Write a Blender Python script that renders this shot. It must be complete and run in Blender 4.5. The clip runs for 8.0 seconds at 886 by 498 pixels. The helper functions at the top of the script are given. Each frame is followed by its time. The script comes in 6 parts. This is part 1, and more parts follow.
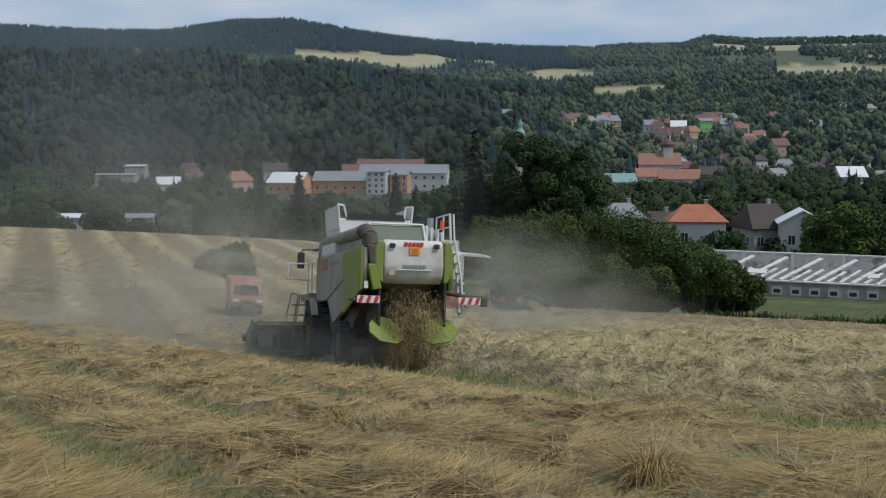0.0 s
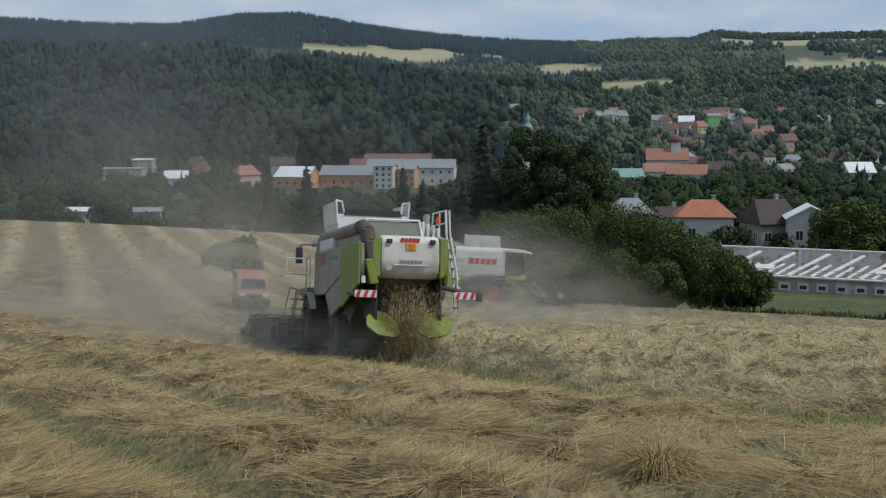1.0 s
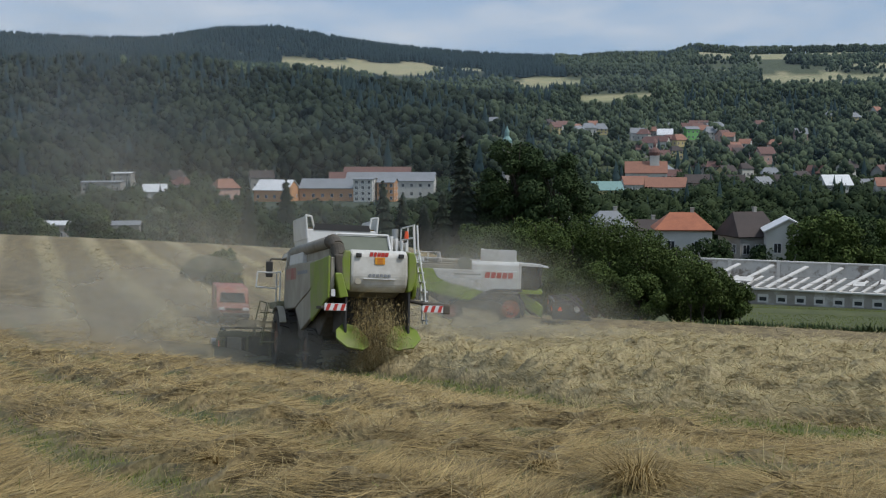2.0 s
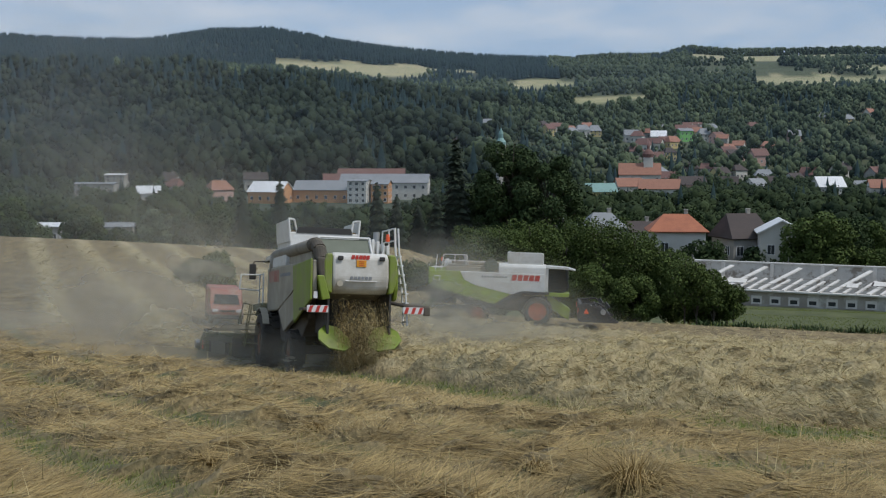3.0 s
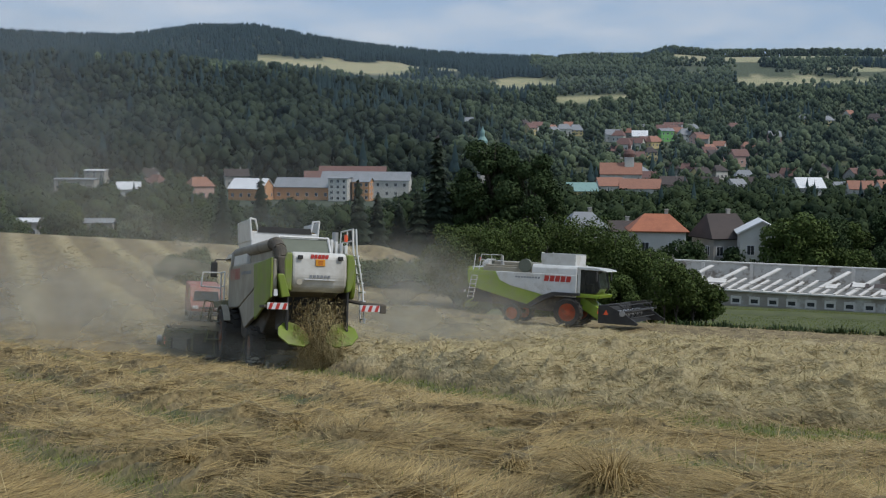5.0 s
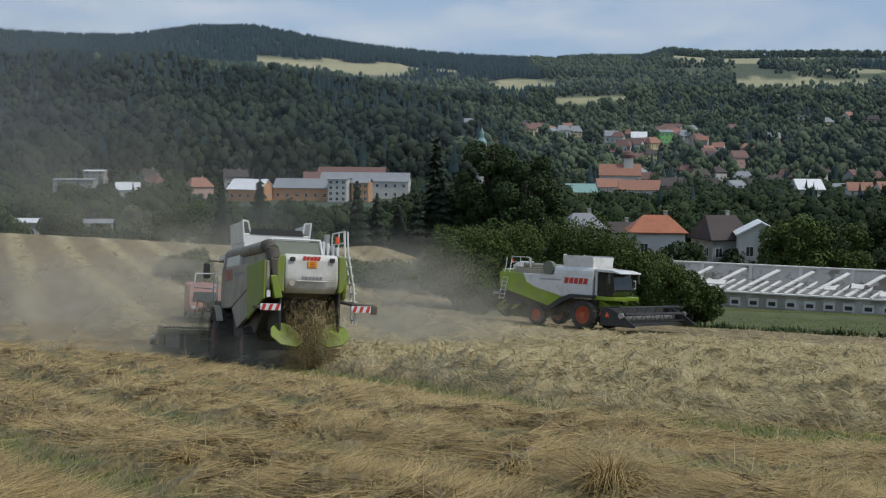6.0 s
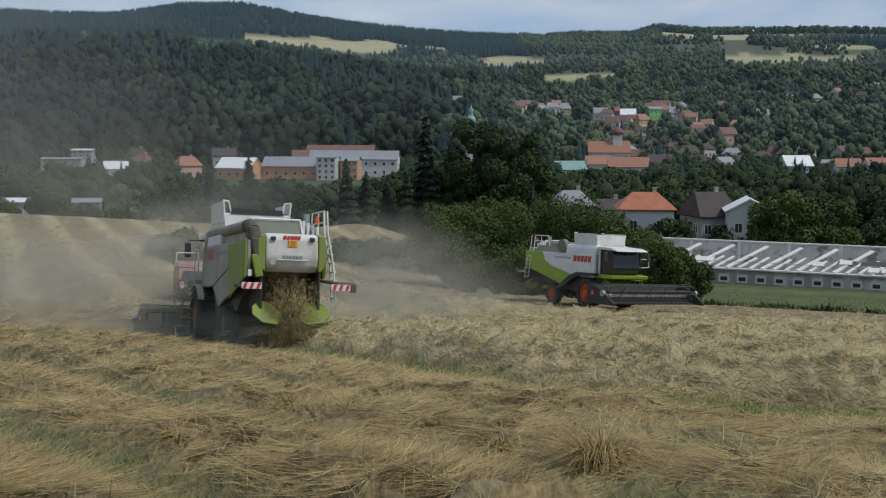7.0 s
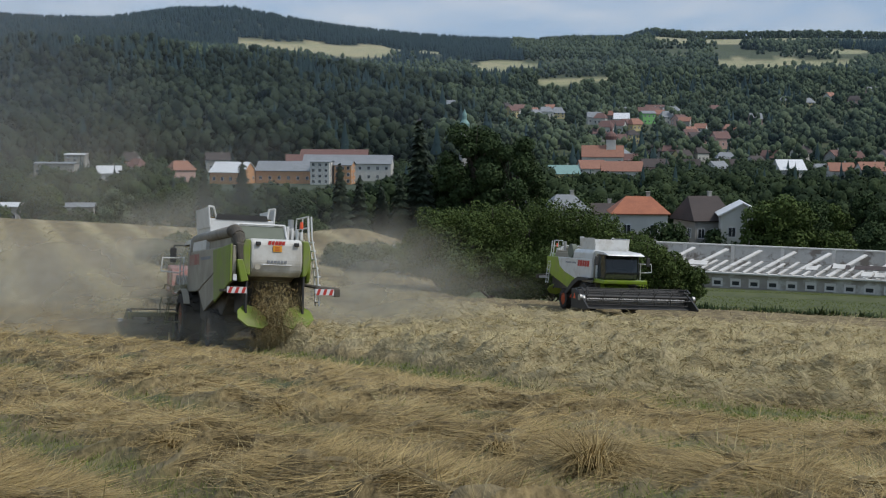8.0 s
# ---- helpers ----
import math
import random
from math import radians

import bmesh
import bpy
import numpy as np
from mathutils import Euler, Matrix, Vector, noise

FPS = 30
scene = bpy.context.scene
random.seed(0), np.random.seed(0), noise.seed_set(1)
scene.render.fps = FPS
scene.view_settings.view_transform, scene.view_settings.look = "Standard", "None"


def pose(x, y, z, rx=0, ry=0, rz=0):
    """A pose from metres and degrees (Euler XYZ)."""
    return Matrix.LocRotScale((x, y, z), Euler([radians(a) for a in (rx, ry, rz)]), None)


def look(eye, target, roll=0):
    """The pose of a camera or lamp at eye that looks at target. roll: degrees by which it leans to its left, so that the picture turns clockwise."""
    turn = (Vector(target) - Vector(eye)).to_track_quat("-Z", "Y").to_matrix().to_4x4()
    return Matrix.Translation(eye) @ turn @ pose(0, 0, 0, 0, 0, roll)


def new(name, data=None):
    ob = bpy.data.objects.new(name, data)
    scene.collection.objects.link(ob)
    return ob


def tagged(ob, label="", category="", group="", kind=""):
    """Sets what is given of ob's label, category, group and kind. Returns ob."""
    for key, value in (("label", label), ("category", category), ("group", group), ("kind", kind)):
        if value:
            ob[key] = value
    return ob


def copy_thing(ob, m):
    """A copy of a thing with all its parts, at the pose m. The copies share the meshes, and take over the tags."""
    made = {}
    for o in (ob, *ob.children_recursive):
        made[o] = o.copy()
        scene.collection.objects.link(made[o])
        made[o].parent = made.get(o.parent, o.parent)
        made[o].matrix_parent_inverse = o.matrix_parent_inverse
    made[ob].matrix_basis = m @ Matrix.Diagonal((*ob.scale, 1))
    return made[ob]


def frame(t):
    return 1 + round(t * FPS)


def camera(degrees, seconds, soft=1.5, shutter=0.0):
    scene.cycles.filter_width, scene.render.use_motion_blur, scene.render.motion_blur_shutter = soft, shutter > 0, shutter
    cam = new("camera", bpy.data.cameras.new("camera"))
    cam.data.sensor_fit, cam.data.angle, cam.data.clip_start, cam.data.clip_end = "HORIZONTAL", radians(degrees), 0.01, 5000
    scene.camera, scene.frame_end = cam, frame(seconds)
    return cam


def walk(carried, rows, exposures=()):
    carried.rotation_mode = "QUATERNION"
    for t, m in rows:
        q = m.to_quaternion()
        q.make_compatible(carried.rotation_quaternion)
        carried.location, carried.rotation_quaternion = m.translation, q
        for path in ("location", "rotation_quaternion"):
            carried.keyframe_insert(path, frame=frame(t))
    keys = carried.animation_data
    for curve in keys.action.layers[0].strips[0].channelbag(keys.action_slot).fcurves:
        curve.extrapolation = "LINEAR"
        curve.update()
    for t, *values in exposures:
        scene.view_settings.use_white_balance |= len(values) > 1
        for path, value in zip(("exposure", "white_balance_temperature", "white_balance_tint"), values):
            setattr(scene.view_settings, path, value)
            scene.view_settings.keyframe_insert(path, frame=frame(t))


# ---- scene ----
LENS = 39.3
cam = camera(LENS, 8.0, soft=1.2)
EYE = 1.6
PATH = [
    (0, 0.000, -4.972, 0.150),
    (0.5, 0.532, -5.567, 0.003),
    (1, 0.340, -5.220, 0.016),
    (1.5, -0.214, -4.805, 0.013),
    (3, -0.881, -4.537, 0.038),
    (3.5, -0.787, -4.680, -0.227),
    (4, -0.672, -4.607, -0.202),
    (4.5, -1.604, -4.636, -0.258),
    (6, -1.764, -4.571, -0.489),
    (6.5, -2.027, -4.955, -0.235),
    (7, -2.272, -5.591, -0.288),
    (7.5, -2.612, -5.369, -0.177),
    (8, -2.562, -5.391, -0.272),
]
walk(cam, [(t, pose(0, 0, EYE, 90 + p, r, w)) for t, w, p, r in PATH])

# ---- world, sun ----
SUN_AZ, SUN_EL = 110.0, 54.0  # degrees: compass turn from ahead (left is negative), height
world = bpy.data.worlds.new("sky")
scene.world = world
world.use_nodes = True
wn, wl = world.node_tree.nodes, world.node_tree.links
wn.clear()
w_out = wn.new("ShaderNodeOutputWorld")
w_bg = wn.new("ShaderNodeBackground")
w_sky = wn.new("ShaderNodeTexSky")
w_sky.sky_type, w_sky.sun_disc = "NISHITA", False
w_sky.sun_elevation, w_sky.sun_rotation = radians(SUN_EL), radians(SUN_AZ)
w_sky.air_density, w_sky.dust_density, w_sky.ozone_density = 1.0, 1.5, 1.5
w_co = wn.new("ShaderNodeTexCoord")
w_map = wn.new("ShaderNodeMapping")
w_map.inputs["Scale"].default_value = (3.0, 3.0, 11.0)
w_noise = wn.new("ShaderNodeTexNoise")
w_noise.inputs["Scale"].default_value, w_noise.inputs["Detail"].default_value = 2.6, 7.0
w_noise.inputs["Roughness"].default_value = 0.58
w_ramp = wn.new("ShaderNodeValToRGB")
w_ramp.color_ramp.elements[0].position, w_ramp.color_ramp.elements[1].position = 0.44, 0.70
w_mix = wn.new("ShaderNodeMix")
w_mix.data_type = "RGBA"
w_cloud = wn.new("ShaderNodeMix")
w_cloud.data_type = "RGBA"
w_cloud.inputs[6].default_value, w_cloud.inputs[7].default_value = (4.1, 5.6, 7.8, 1), (6.5, 7.3, 8.5, 1)  # thin blue veil, sunlit cloud
w_mix.inputs[0].default_value = 0.85
wl.new(w_co.outputs["Generated"], w_map.inputs["Vector"])
wl.new(w_map.outputs[0], w_noise.inputs["Vector"])
wl.new(w_noise.outputs["Fac"], w_ramp.inputs[0])
wl.new(w_ramp.outputs[0], w_cloud.inputs[0])
wl.new(w_cloud.outputs[2], w_mix.inputs[7])
wl.new(w_sky.outputs[0], w_mix.inputs[6])
wl.new(w_mix.outputs[2], w_bg.inputs[0])
w_bg.inputs[1].default_value = 0.093
wl.new(w_bg.outputs[0], w_out.inputs[0])

sun = new("sun", bpy.data.lights.new("sun", "SUN"))
sun.data.energy, sun.data.angle, sun.data.color = 2.5, radians(5), (1.0, 0.97, 0.92)
s_dir = Vector((math.sin(radians(SUN_AZ)) * math.cos(radians(SUN_EL)), math.cos(radians(SUN_AZ)) * math.cos(radians(SUN_EL)), math.sin(radians(SUN_EL))))
sun.matrix_world = look(s_dir * 50, (0, 0, 0))
scene.view_settings.exposure = -0.09


# ---- materials ----
def mat(name, a, b=None, rough=0.7, metal=0.0, scale=3.0, grain=40.0, bump=0.15, island=0.0, dirt=None, dirt_at=(0.5, 0.75), coat=0.0, coords="Object", spread=(0.3, 0.7), tone=0.0, spec=0.5):
    """A material that varies between two colours at two scales, with fine relief; dirt lies in patches of its own."""
    m = bpy.data.materials.new(name)
    m.use_nodes = True
    n, l = m.node_tree.nodes, m.node_tree.links
    bs = n["Principled BSDF"]
    co = n.new("ShaderNodeTexCoord")
    n1 = n.new("ShaderNodeTexNoise")
    n1.inputs["Scale"].default_value, n1.inputs["Detail"].default_value = scale, 6.0
    l.new(co.outputs[coords], n1.inputs["Vector"])
    n2 = n.new("ShaderNodeTexNoise")
    n2.inputs["Scale"].default_value, n2.inputs["Detail"].default_value = grain, 3.0
    l.new(co.outputs[coords], n2.inputs["Vector"])
    add = n.new("ShaderNodeMath")
    add.operation = "MULTIPLY_ADD"
    add.inputs[1].default_value = 0.35
    l.new(n2.outputs["Fac"], add.inputs[0])
    sc = n.new("ShaderNodeMath")
    sc.operation = "MULTIPLY"
    sc.inputs[1].default_value = 0.65
    l.new(n1.outputs["Fac"], sc.inputs[0])
    l.new(sc.outputs[0], add.inputs[2])
    fac = add.outputs[0]
    rm = n.new("ShaderNodeMapRange")
    rm.inputs["From Min"].default_value, rm.inputs["From Max"].default_value = spread
    l.new(fac, rm.inputs["Value"])
    fac = rm.outputs[0]
    if island:
        ge = n.new("ShaderNodeNewGeometry")
        mx = n.new("ShaderNodeMix")
        mx.inputs[0].default_value = island
        l.new(fac, mx.inputs[2])
        l.new(ge.outputs["Random Per Island"], mx.inputs[3])
        fac = mx.outputs[0]
    if tone:
        tn = n.new("ShaderNodeAttribute")
        tn.attribute_name = "tone"
        tm = n.new("ShaderNodeMix")
        tm.inputs[0].default_value = tone
        l.new(fac, tm.inputs[2])
        l.new(tn.outputs["Fac"], tm.inputs[3])
        fac = tm.outputs[0]
    b = b or tuple(c * 0.75 for c in a)
    cm = n.new("ShaderNodeMix")
    cm.data_type = "RGBA"
    cm.inputs[6].default_value, cm.inputs[7].default_value = (*a, 1), (*b, 1)
    l.new(fac, cm.inputs[0])
    col = cm.outputs[2]
    if dirt:
        n3 = n.new("ShaderNodeTexNoise")
        n3.inputs["Scale"].default_value, n3.inputs["Detail"].default_value = scale * 0.6, 8.0
        n3.inputs["Roughness"].default_value = 0.65
        l.new(co.outputs[coords], n3.inputs["Vector"])
        mr = n.new("ShaderNodeMapRange")
        mr.inputs["From Min"].default_value, mr.inputs["From Max"].default_value = dirt_at
        l.new(n3.outputs["Fac"], mr.inputs["Value"])
        dm = n.new("ShaderNodeMix")
        dm.data_type = "RGBA"
        dm.inputs[7].default_value = (*dirt, 1)
        l.new(mr.outputs[0], dm.inputs[0])
        l.new(col, dm.inputs[6])
        col = dm.outputs[2]
    l.new(col, bs.inputs["Base Color"])
    bs.inputs["Roughness"].default_value, bs.inputs["Metallic"].default_value = rough, metal
    bs.inputs["Coat Weight"].default_value = coat
    bs.inputs["Specular IOR Level"].default_value = spec
    if bump:
        bp = n.new("ShaderNodeBump")
        bp.inputs["Strength"].default_value, bp.inputs["Distance"].default_value = bump, 0.5 / grain
        l.new(n2.outputs["Fac"], bp.inputs["Height"])
        l.new(bp.outputs[0], bs.inputs["Normal"])
    return m


DUST_C = (0.30, 0.26, 0.19)
M = {
    "straw": mat("straw", (0.085, 0.054, 0.017), (0.55, 0.405, 0.175), 0.8, scale=1.6, grain=30, bump=0, island=0.5, spread=(0.36, 0.64), spec=0.3),
    "straw_pale": mat("straw_pale", (0.16, 0.125, 0.050), (0.60, 0.50, 0.27), 0.8, scale=1.6, grain=30, bump=0, island=0.5, spread=(0.34, 0.62), spec=0.3),
    # dark straw tone; under the locks it doubles as painted shade
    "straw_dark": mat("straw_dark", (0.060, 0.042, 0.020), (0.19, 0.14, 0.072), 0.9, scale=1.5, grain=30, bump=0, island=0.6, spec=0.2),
    "grass": mat("grass", (0.095, 0.125, 0.024), (0.22, 0.25, 0.06), 0.85, scale=1.2, grain=30, bump=0, island=0.6, spec=0.2),
    # leans blue: some distance haze is mixed into this green
    "far_leaf": mat("far_leaf", (0.003, 0.009, 0.008), (0.056, 0.072, 0.042), 0.95, scale=0.02, grain=0.55, bump=0.9, island=0.25, spread=(0.36, 0.68), tone=0.6, spec=0.1),
    # brighter copy of far_leaf: sun and haze of the right slope in the colour
    "far_leaf_lit": mat("far_leaf_lit", (0.010, 0.022, 0.016), (0.125, 0.155, 0.085), 0.95, scale=0.02, grain=0.55, bump=0.9, island=0.25, spread=(0.36, 0.68), tone=0.55, spec=0.1),
    "valley_leaf": mat("valley_leaf", (0.006, 0.014, 0.008), (0.060, 0.082, 0.036), 0.95, scale=0.03, grain=0.9, bump=0.9, island=0.4, tone=0.4, spec=0.1),
    # spruce green pushed towards blue to imitate hazy distance
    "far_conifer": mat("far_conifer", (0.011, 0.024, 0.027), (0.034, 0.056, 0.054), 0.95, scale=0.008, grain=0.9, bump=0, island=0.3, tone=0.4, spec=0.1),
    "leaf": mat("leaf", (0.020, 0.037, 0.009), (0.098, 0.135, 0.032), 0.8, scale=0.5, grain=9, bump=0, island=0.6, spec=0.2),
    "leaf_light": mat("leaf_light", (0.06, 0.085, 0.04), (0.13, 0.16, 0.085), 0.7, scale=0.5, grain=9, bump=0, island=0.6),
    "leaf_dark": mat("leaf_dark", (0.016, 0.032, 0.012), (0.055, 0.082, 0.028), 0.85, scale=0.4, grain=9, bump=0, island=0.6, spec=0.2),
    "needle": mat("needle", (0.012, 0.024, 0.013), (0.035, 0.052, 0.024), 0.8, scale=0.5, grain=9, bump=0, island=0.6),
    "bark": mat("bark", (0.05, 0.04, 0.03), (0.11, 0.09, 0.07), 0.95, scale=4, grain=30, bump=0.6),
    "white": mat("white", (0.72, 0.72, 0.70), (0.60, 0.59, 0.56), 0.38, scale=2.5, grain=60, bump=0.03, dirt=(0.42, 0.38, 0.31), dirt_at=(0.5, 0.8), coat=0.3),
    "dusty_white": mat("dusty_white", (0.38, 0.345, 0.27), (0.28, 0.255, 0.195), 0.7, scale=2.0, grain=50, bump=0.05, dirt=(0.24, 0.21, 0.16), dirt_at=(0.42, 0.75)),
    "green": mat("green", (0.27, 0.38, 0.020), (0.21, 0.30, 0.018), 0.4, scale=2.5, grain=60, bump=0.03, dirt=(0.24, 0.25, 0.10), dirt_at=(0.5, 0.8), coat=0.3),
    "hood_white": mat("hood_white", (0.66, 0.65, 0.61), (0.52, 0.50, 0.45), 0.5, scale=1.6, grain=60, bump=0.03, dirt=(0.34, 0.30, 0.235), dirt_at=(0.42, 0.72)),
    "green_dusty": mat("green_dusty", (0.21, 0.29, 0.025), (0.16, 0.21, 0.03), 0.55, scale=2.2, grain=60, bump=0.04, dirt=(0.21, 0.20, 0.11), dirt_at=(0.45, 0.72)),
    "olive": mat("olive", (0.15, 0.16, 0.065), (0.20, 0.185, 0.105), 0.8, scale=3, grain=40, bump=0.1, dirt=(0.2, 0.175, 0.12), dirt_at=(0.45, 0.7)),
    "rim_dusty": mat("rim_dusty", (0.30, 0.10, 0.04), (0.2, 0.12, 0.08), 0.8, scale=4, grain=50, bump=0.05, dirt=(0.16, 0.13, 0.1), dirt_at=(0.4, 0.65)),
    "grime": mat("grime", (0.055, 0.05, 0.042), (0.12, 0.10, 0.075), 0.85, scale=3, grain=40, bump=0.3, dirt=(0.2, 0.17, 0.12), dirt_at=(0.55, 0.8)),
    "black": mat("black", (0.02, 0.02, 0.02), (0.045, 0.042, 0.038), 0.6, scale=3, grain=50, bump=0.1),
    "tube": mat("tube", (0.30, 0.28, 0.23), (0.20, 0.18, 0.15), 0.6, scale=3, grain=50, bump=0.1, dirt=(0.15, 0.13, 0.10)),
    "rubber": mat("rubber", (0.022, 0.021, 0.02), (0.07, 0.06, 0.048), 0.9, scale=4, grain=40, bump=0.4),
    "orange": mat("orange", (0.62, 0.10, 0.02), (0.5, 0.09, 0.03), 0.5, scale=4, grain=50, bump=0.05, dirt=(0.22, 0.12, 0.07)),
    "red": mat("red", (0.50, 0.035, 0.022), (0.42, 0.035, 0.025), 0.45, scale=3, grain=50, bump=0.02),
    "van_red": mat("van_red", (0.33, 0.045, 0.033), (0.27, 0.045, 0.035), 0.5, scale=2, grain=50, bump=0.02, dirt=(0.30, 0.20, 0.15), dirt_at=(0.36, 0.66)),
    "sign": mat("sign", (0.75, 0.33, 0.015), (0.65, 0.27, 0.015), 0.5, scale=5, grain=60, bump=0),
    "reflector": mat("reflector", (0.85, 0.10, 0.03), (0.8, 0.12, 0.03), 0.3, scale=5, grain=60, bump=0),
    "steel": mat("steel", (0.45, 0.45, 0.44), (0.32, 0.31, 0.29), 0.4, metal=0.6, scale=3, grain=60, bump=0.05),
    "tin": mat("tin", (0.17, 0.185, 0.145), (0.13, 0.145, 0.11), 0.85, scale=3, grain=60, bump=0.05),
    "plaster": mat("plaster", (0.62, 0.60, 0.55), (0.50, 0.48, 0.43), 0.9, scale=0.4, grain=8, bump=0.1),
    "plaster_grey": mat("plaster_grey", (0.42, 0.40, 0.36), (0.30, 0.28, 0.25), 0.9, scale=0.4, grain=8, bump=0.1),
    "plaster_orange": mat("plaster_orange", (0.58, 0.30, 0.14), (0.50, 0.26, 0.13), 0.9, scale=0.3, grain=8, bump=0.1),
    "plaster_yellow": mat("plaster_yellow", (0.60, 0.49, 0.24), (0.52, 0.42, 0.2), 0.9, scale=0.3, grain=8, bump=0.1),
    "plaster_green": mat("plaster_green", (0.22, 0.52, 0.16), (0.2, 0.46, 0.14), 0.9, scale=0.3, grain=8, bump=0.1),
    "plaster_pink": mat("plaster_pink", (0.55, 0.36, 0.30), (0.48, 0.31, 0.26), 0.9, scale=0.3, grain=8, bump=0.1),
    "roof_orange": mat("roof_orange", (0.33, 0.155, 0.10), (0.25, 0.12, 0.08), 0.8, scale=0.5, grain=6, bump=0.4),
    "roof_near": mat("roof_near", (0.42, 0.15, 0.075), (0.28, 0.10, 0.055), 0.8, scale=0.8, grain=5, bump=0.5),
    "roof_red": mat("roof_red", (0.18, 0.09, 0.072), (0.14, 0.075, 0.062), 0.8, scale=0.4, grain=6, bump=0.4),
    "roof_brown": mat("roof_brown", (0.075, 0.056, 0.05), (0.05, 0.04, 0.037), 0.85, scale=0.5, grain=6, bump=0.4),
    "roof_grey": mat("roof_grey", (0.26, 0.27, 0.28), (0.19, 0.20, 0.21), 0.7, scale=0.3, grain=6, bump=0.2),
    "roof_white": mat("roof_white", (0.72, 0.72, 0.72), (0.62, 0.62, 0.62), 0.5, scale=0.3, grain=6, bump=0.1),
    "roof_teal": mat("roof_teal", (0.20, 0.33, 0.30), (0.16, 0.27, 0.25), 0.6, scale=0.3, grain=6, bump=0.1),
    "block": mat("block", (0.40, 0.37, 0.32), (0.24, 0.21, 0.18), 0.95, scale=0.6, grain=7, bump=0.3, dirt=(0.55, 0.53, 0.49), dirt_at=(0.5, 0.62)),
    "boards": mat("boards", (0.56, 0.55, 0.52), (0.40, 0.38, 0.35), 0.9, scale=0.7, grain=5, bump=0.15, dirt=(0.22, 0.19, 0.16), dirt_at=(0.52, 0.6)),
    "whitewash": mat("whitewash", (0.68, 0.66, 0.62), (0.50, 0.47, 0.43), 0.85, scale=0.8, grain=9, bump=0.15, dirt=(0.25, 0.23, 0.2), dirt_at=(0.56, 0.8)),
    "pane": mat("pane", (0.03, 0.035, 0.04), (0.05, 0.055, 0.06), 0.12, scale=0.5, grain=9, bump=0),
    "rubble": mat("rubble", (0.40, 0.37, 0.34), (0.62, 0.60, 0.57), 0.9, scale=1.5, grain=12, bump=0.3, island=0.7),
}


def glass_mat():
    m = bpy.data.materials.new("tinted_glass")
    m.use_nodes = True
    b = m.node_tree.nodes["Principled BSDF"]
    b.inputs["Base Color"].default_value = (0.02, 0.028, 0.03, 1)
    b.inputs["Roughness"].default_value = 0.08
    b.inputs["Transmission Weight"].default_value = 0.35
    return m


M["glass"] = glass_mat()


def dust_mat(name, thick, colour, rise):
    """Thin airborne dust: mostly clear, patchy, thinning out towards the rim of its puff."""
    m = bpy.data.materials.new(name)
    m.use_nodes = True
    n, l = m.node_tree.nodes, m.node_tree.links
    n.clear()
    out = n.new("ShaderNodeOutputMaterial")
    co = n.new("ShaderNodeTexCoord")
    ln = n.new("ShaderNodeVectorMath")
    ln.operation = "LENGTH"
    l.new(co.outputs["Object"], ln.inputs[0])
    rim = n.new("ShaderNodeMapRange")
    rim.interpolation_type = "SMOOTHSTEP"
    rim.inputs["From Min"].default_value, rim.inputs["From Max"].default_value = 0.05, 1.0
    rim.inputs["To Min"].default_value, rim.inputs["To Max"].default_value = 1.0, 0.0
    l.new(ln.outputs["Value"], rim.inputs["Value"])
    no = n.new("ShaderNodeTexNoise")
    no.inputs["Scale"].default_value, no.inputs["Detail"].default_value = rise, 5.0
    no.inputs["Roughness"].default_value = 0.55
    l.new(co.outputs["Object"], no.inputs["Vector"])
    pr = n.new("ShaderNodeMapRange")
    pr.inputs["From Min"].default_value, pr.inputs["From Max"].default_value = 0.28, 0.72
    l.new(no.outputs["Fac"], pr.inputs["Value"])
    a = n.new("ShaderNodeMath")
    a.operation = "MULTIPLY"
    l.new(rim.outputs[0], a.inputs[0])
    l.new(pr.outputs[0], a.inputs[1])
    b = n.new("ShaderNodeMath")
    b.operation = "MULTIPLY"
    b.inputs[1].default_value = thick
    l.new(a.outputs[0], b.inputs[0])
    tr = n.new("ShaderNodeBsdfTransparent")
    df = n.new("ShaderNodeBsdfDiffuse")
    df.inputs[0].default_value = (*colour, 1)
    tl = n.new("ShaderNodeBsdfTranslucent")
    tl.inputs[0].default_value = (*colour, 1)
    both = n.new("ShaderNodeMixShader")
    both.inputs[0].default_value = 0.5
    l.new(df.outputs[0], both.inputs[1])
    l.new(tl.outputs[0], both.inputs[2])
    mx = n.new("ShaderNodeMixShader")
    l.new(b.outputs[0], mx.inputs[0])
    l.new(tr.outputs[0], mx.inputs[1])
    l.new(both.outputs[0], mx.inputs[2])
    l.new(mx.outputs[0], out.inputs[0])
    return m


M["dust"] = dust_mat("dust", 0.62, (0.70, 0.655, 0.56), 1.8)
M["dust_thick"] = dust_mat("dust_thick", 0.85, (0.64, 0.59, 0.48), 1.8)
M["dust_thin"] = dust_mat("dust_thin", 0.21, (0.52, 0.52, 0.51), 1.5)


# ---- mesh helpers ----
def finish(bm, name, material, smooth=False):
    me = bpy.data.meshes.new(name)
    bmesh.ops.recalc_face_normals(bm, faces=bm.faces)
    bm.to_mesh(me)
    bm.free()
    me.materials.append(M[material])
    if smooth:
        me.polygons.foreach_set("use_smooth", [True] * len(me.polygons))
    return me


def part(name, bm, material, parent, label="", smooth=False):
    ob = new(name, finish(bm, name, material, smooth))
    ob.parent = parent
    if label:
        tagged(ob, label)
    return ob


def thing(name, label, category, group="", kind=""):
    return tagged(new(name), label, category, group, kind)


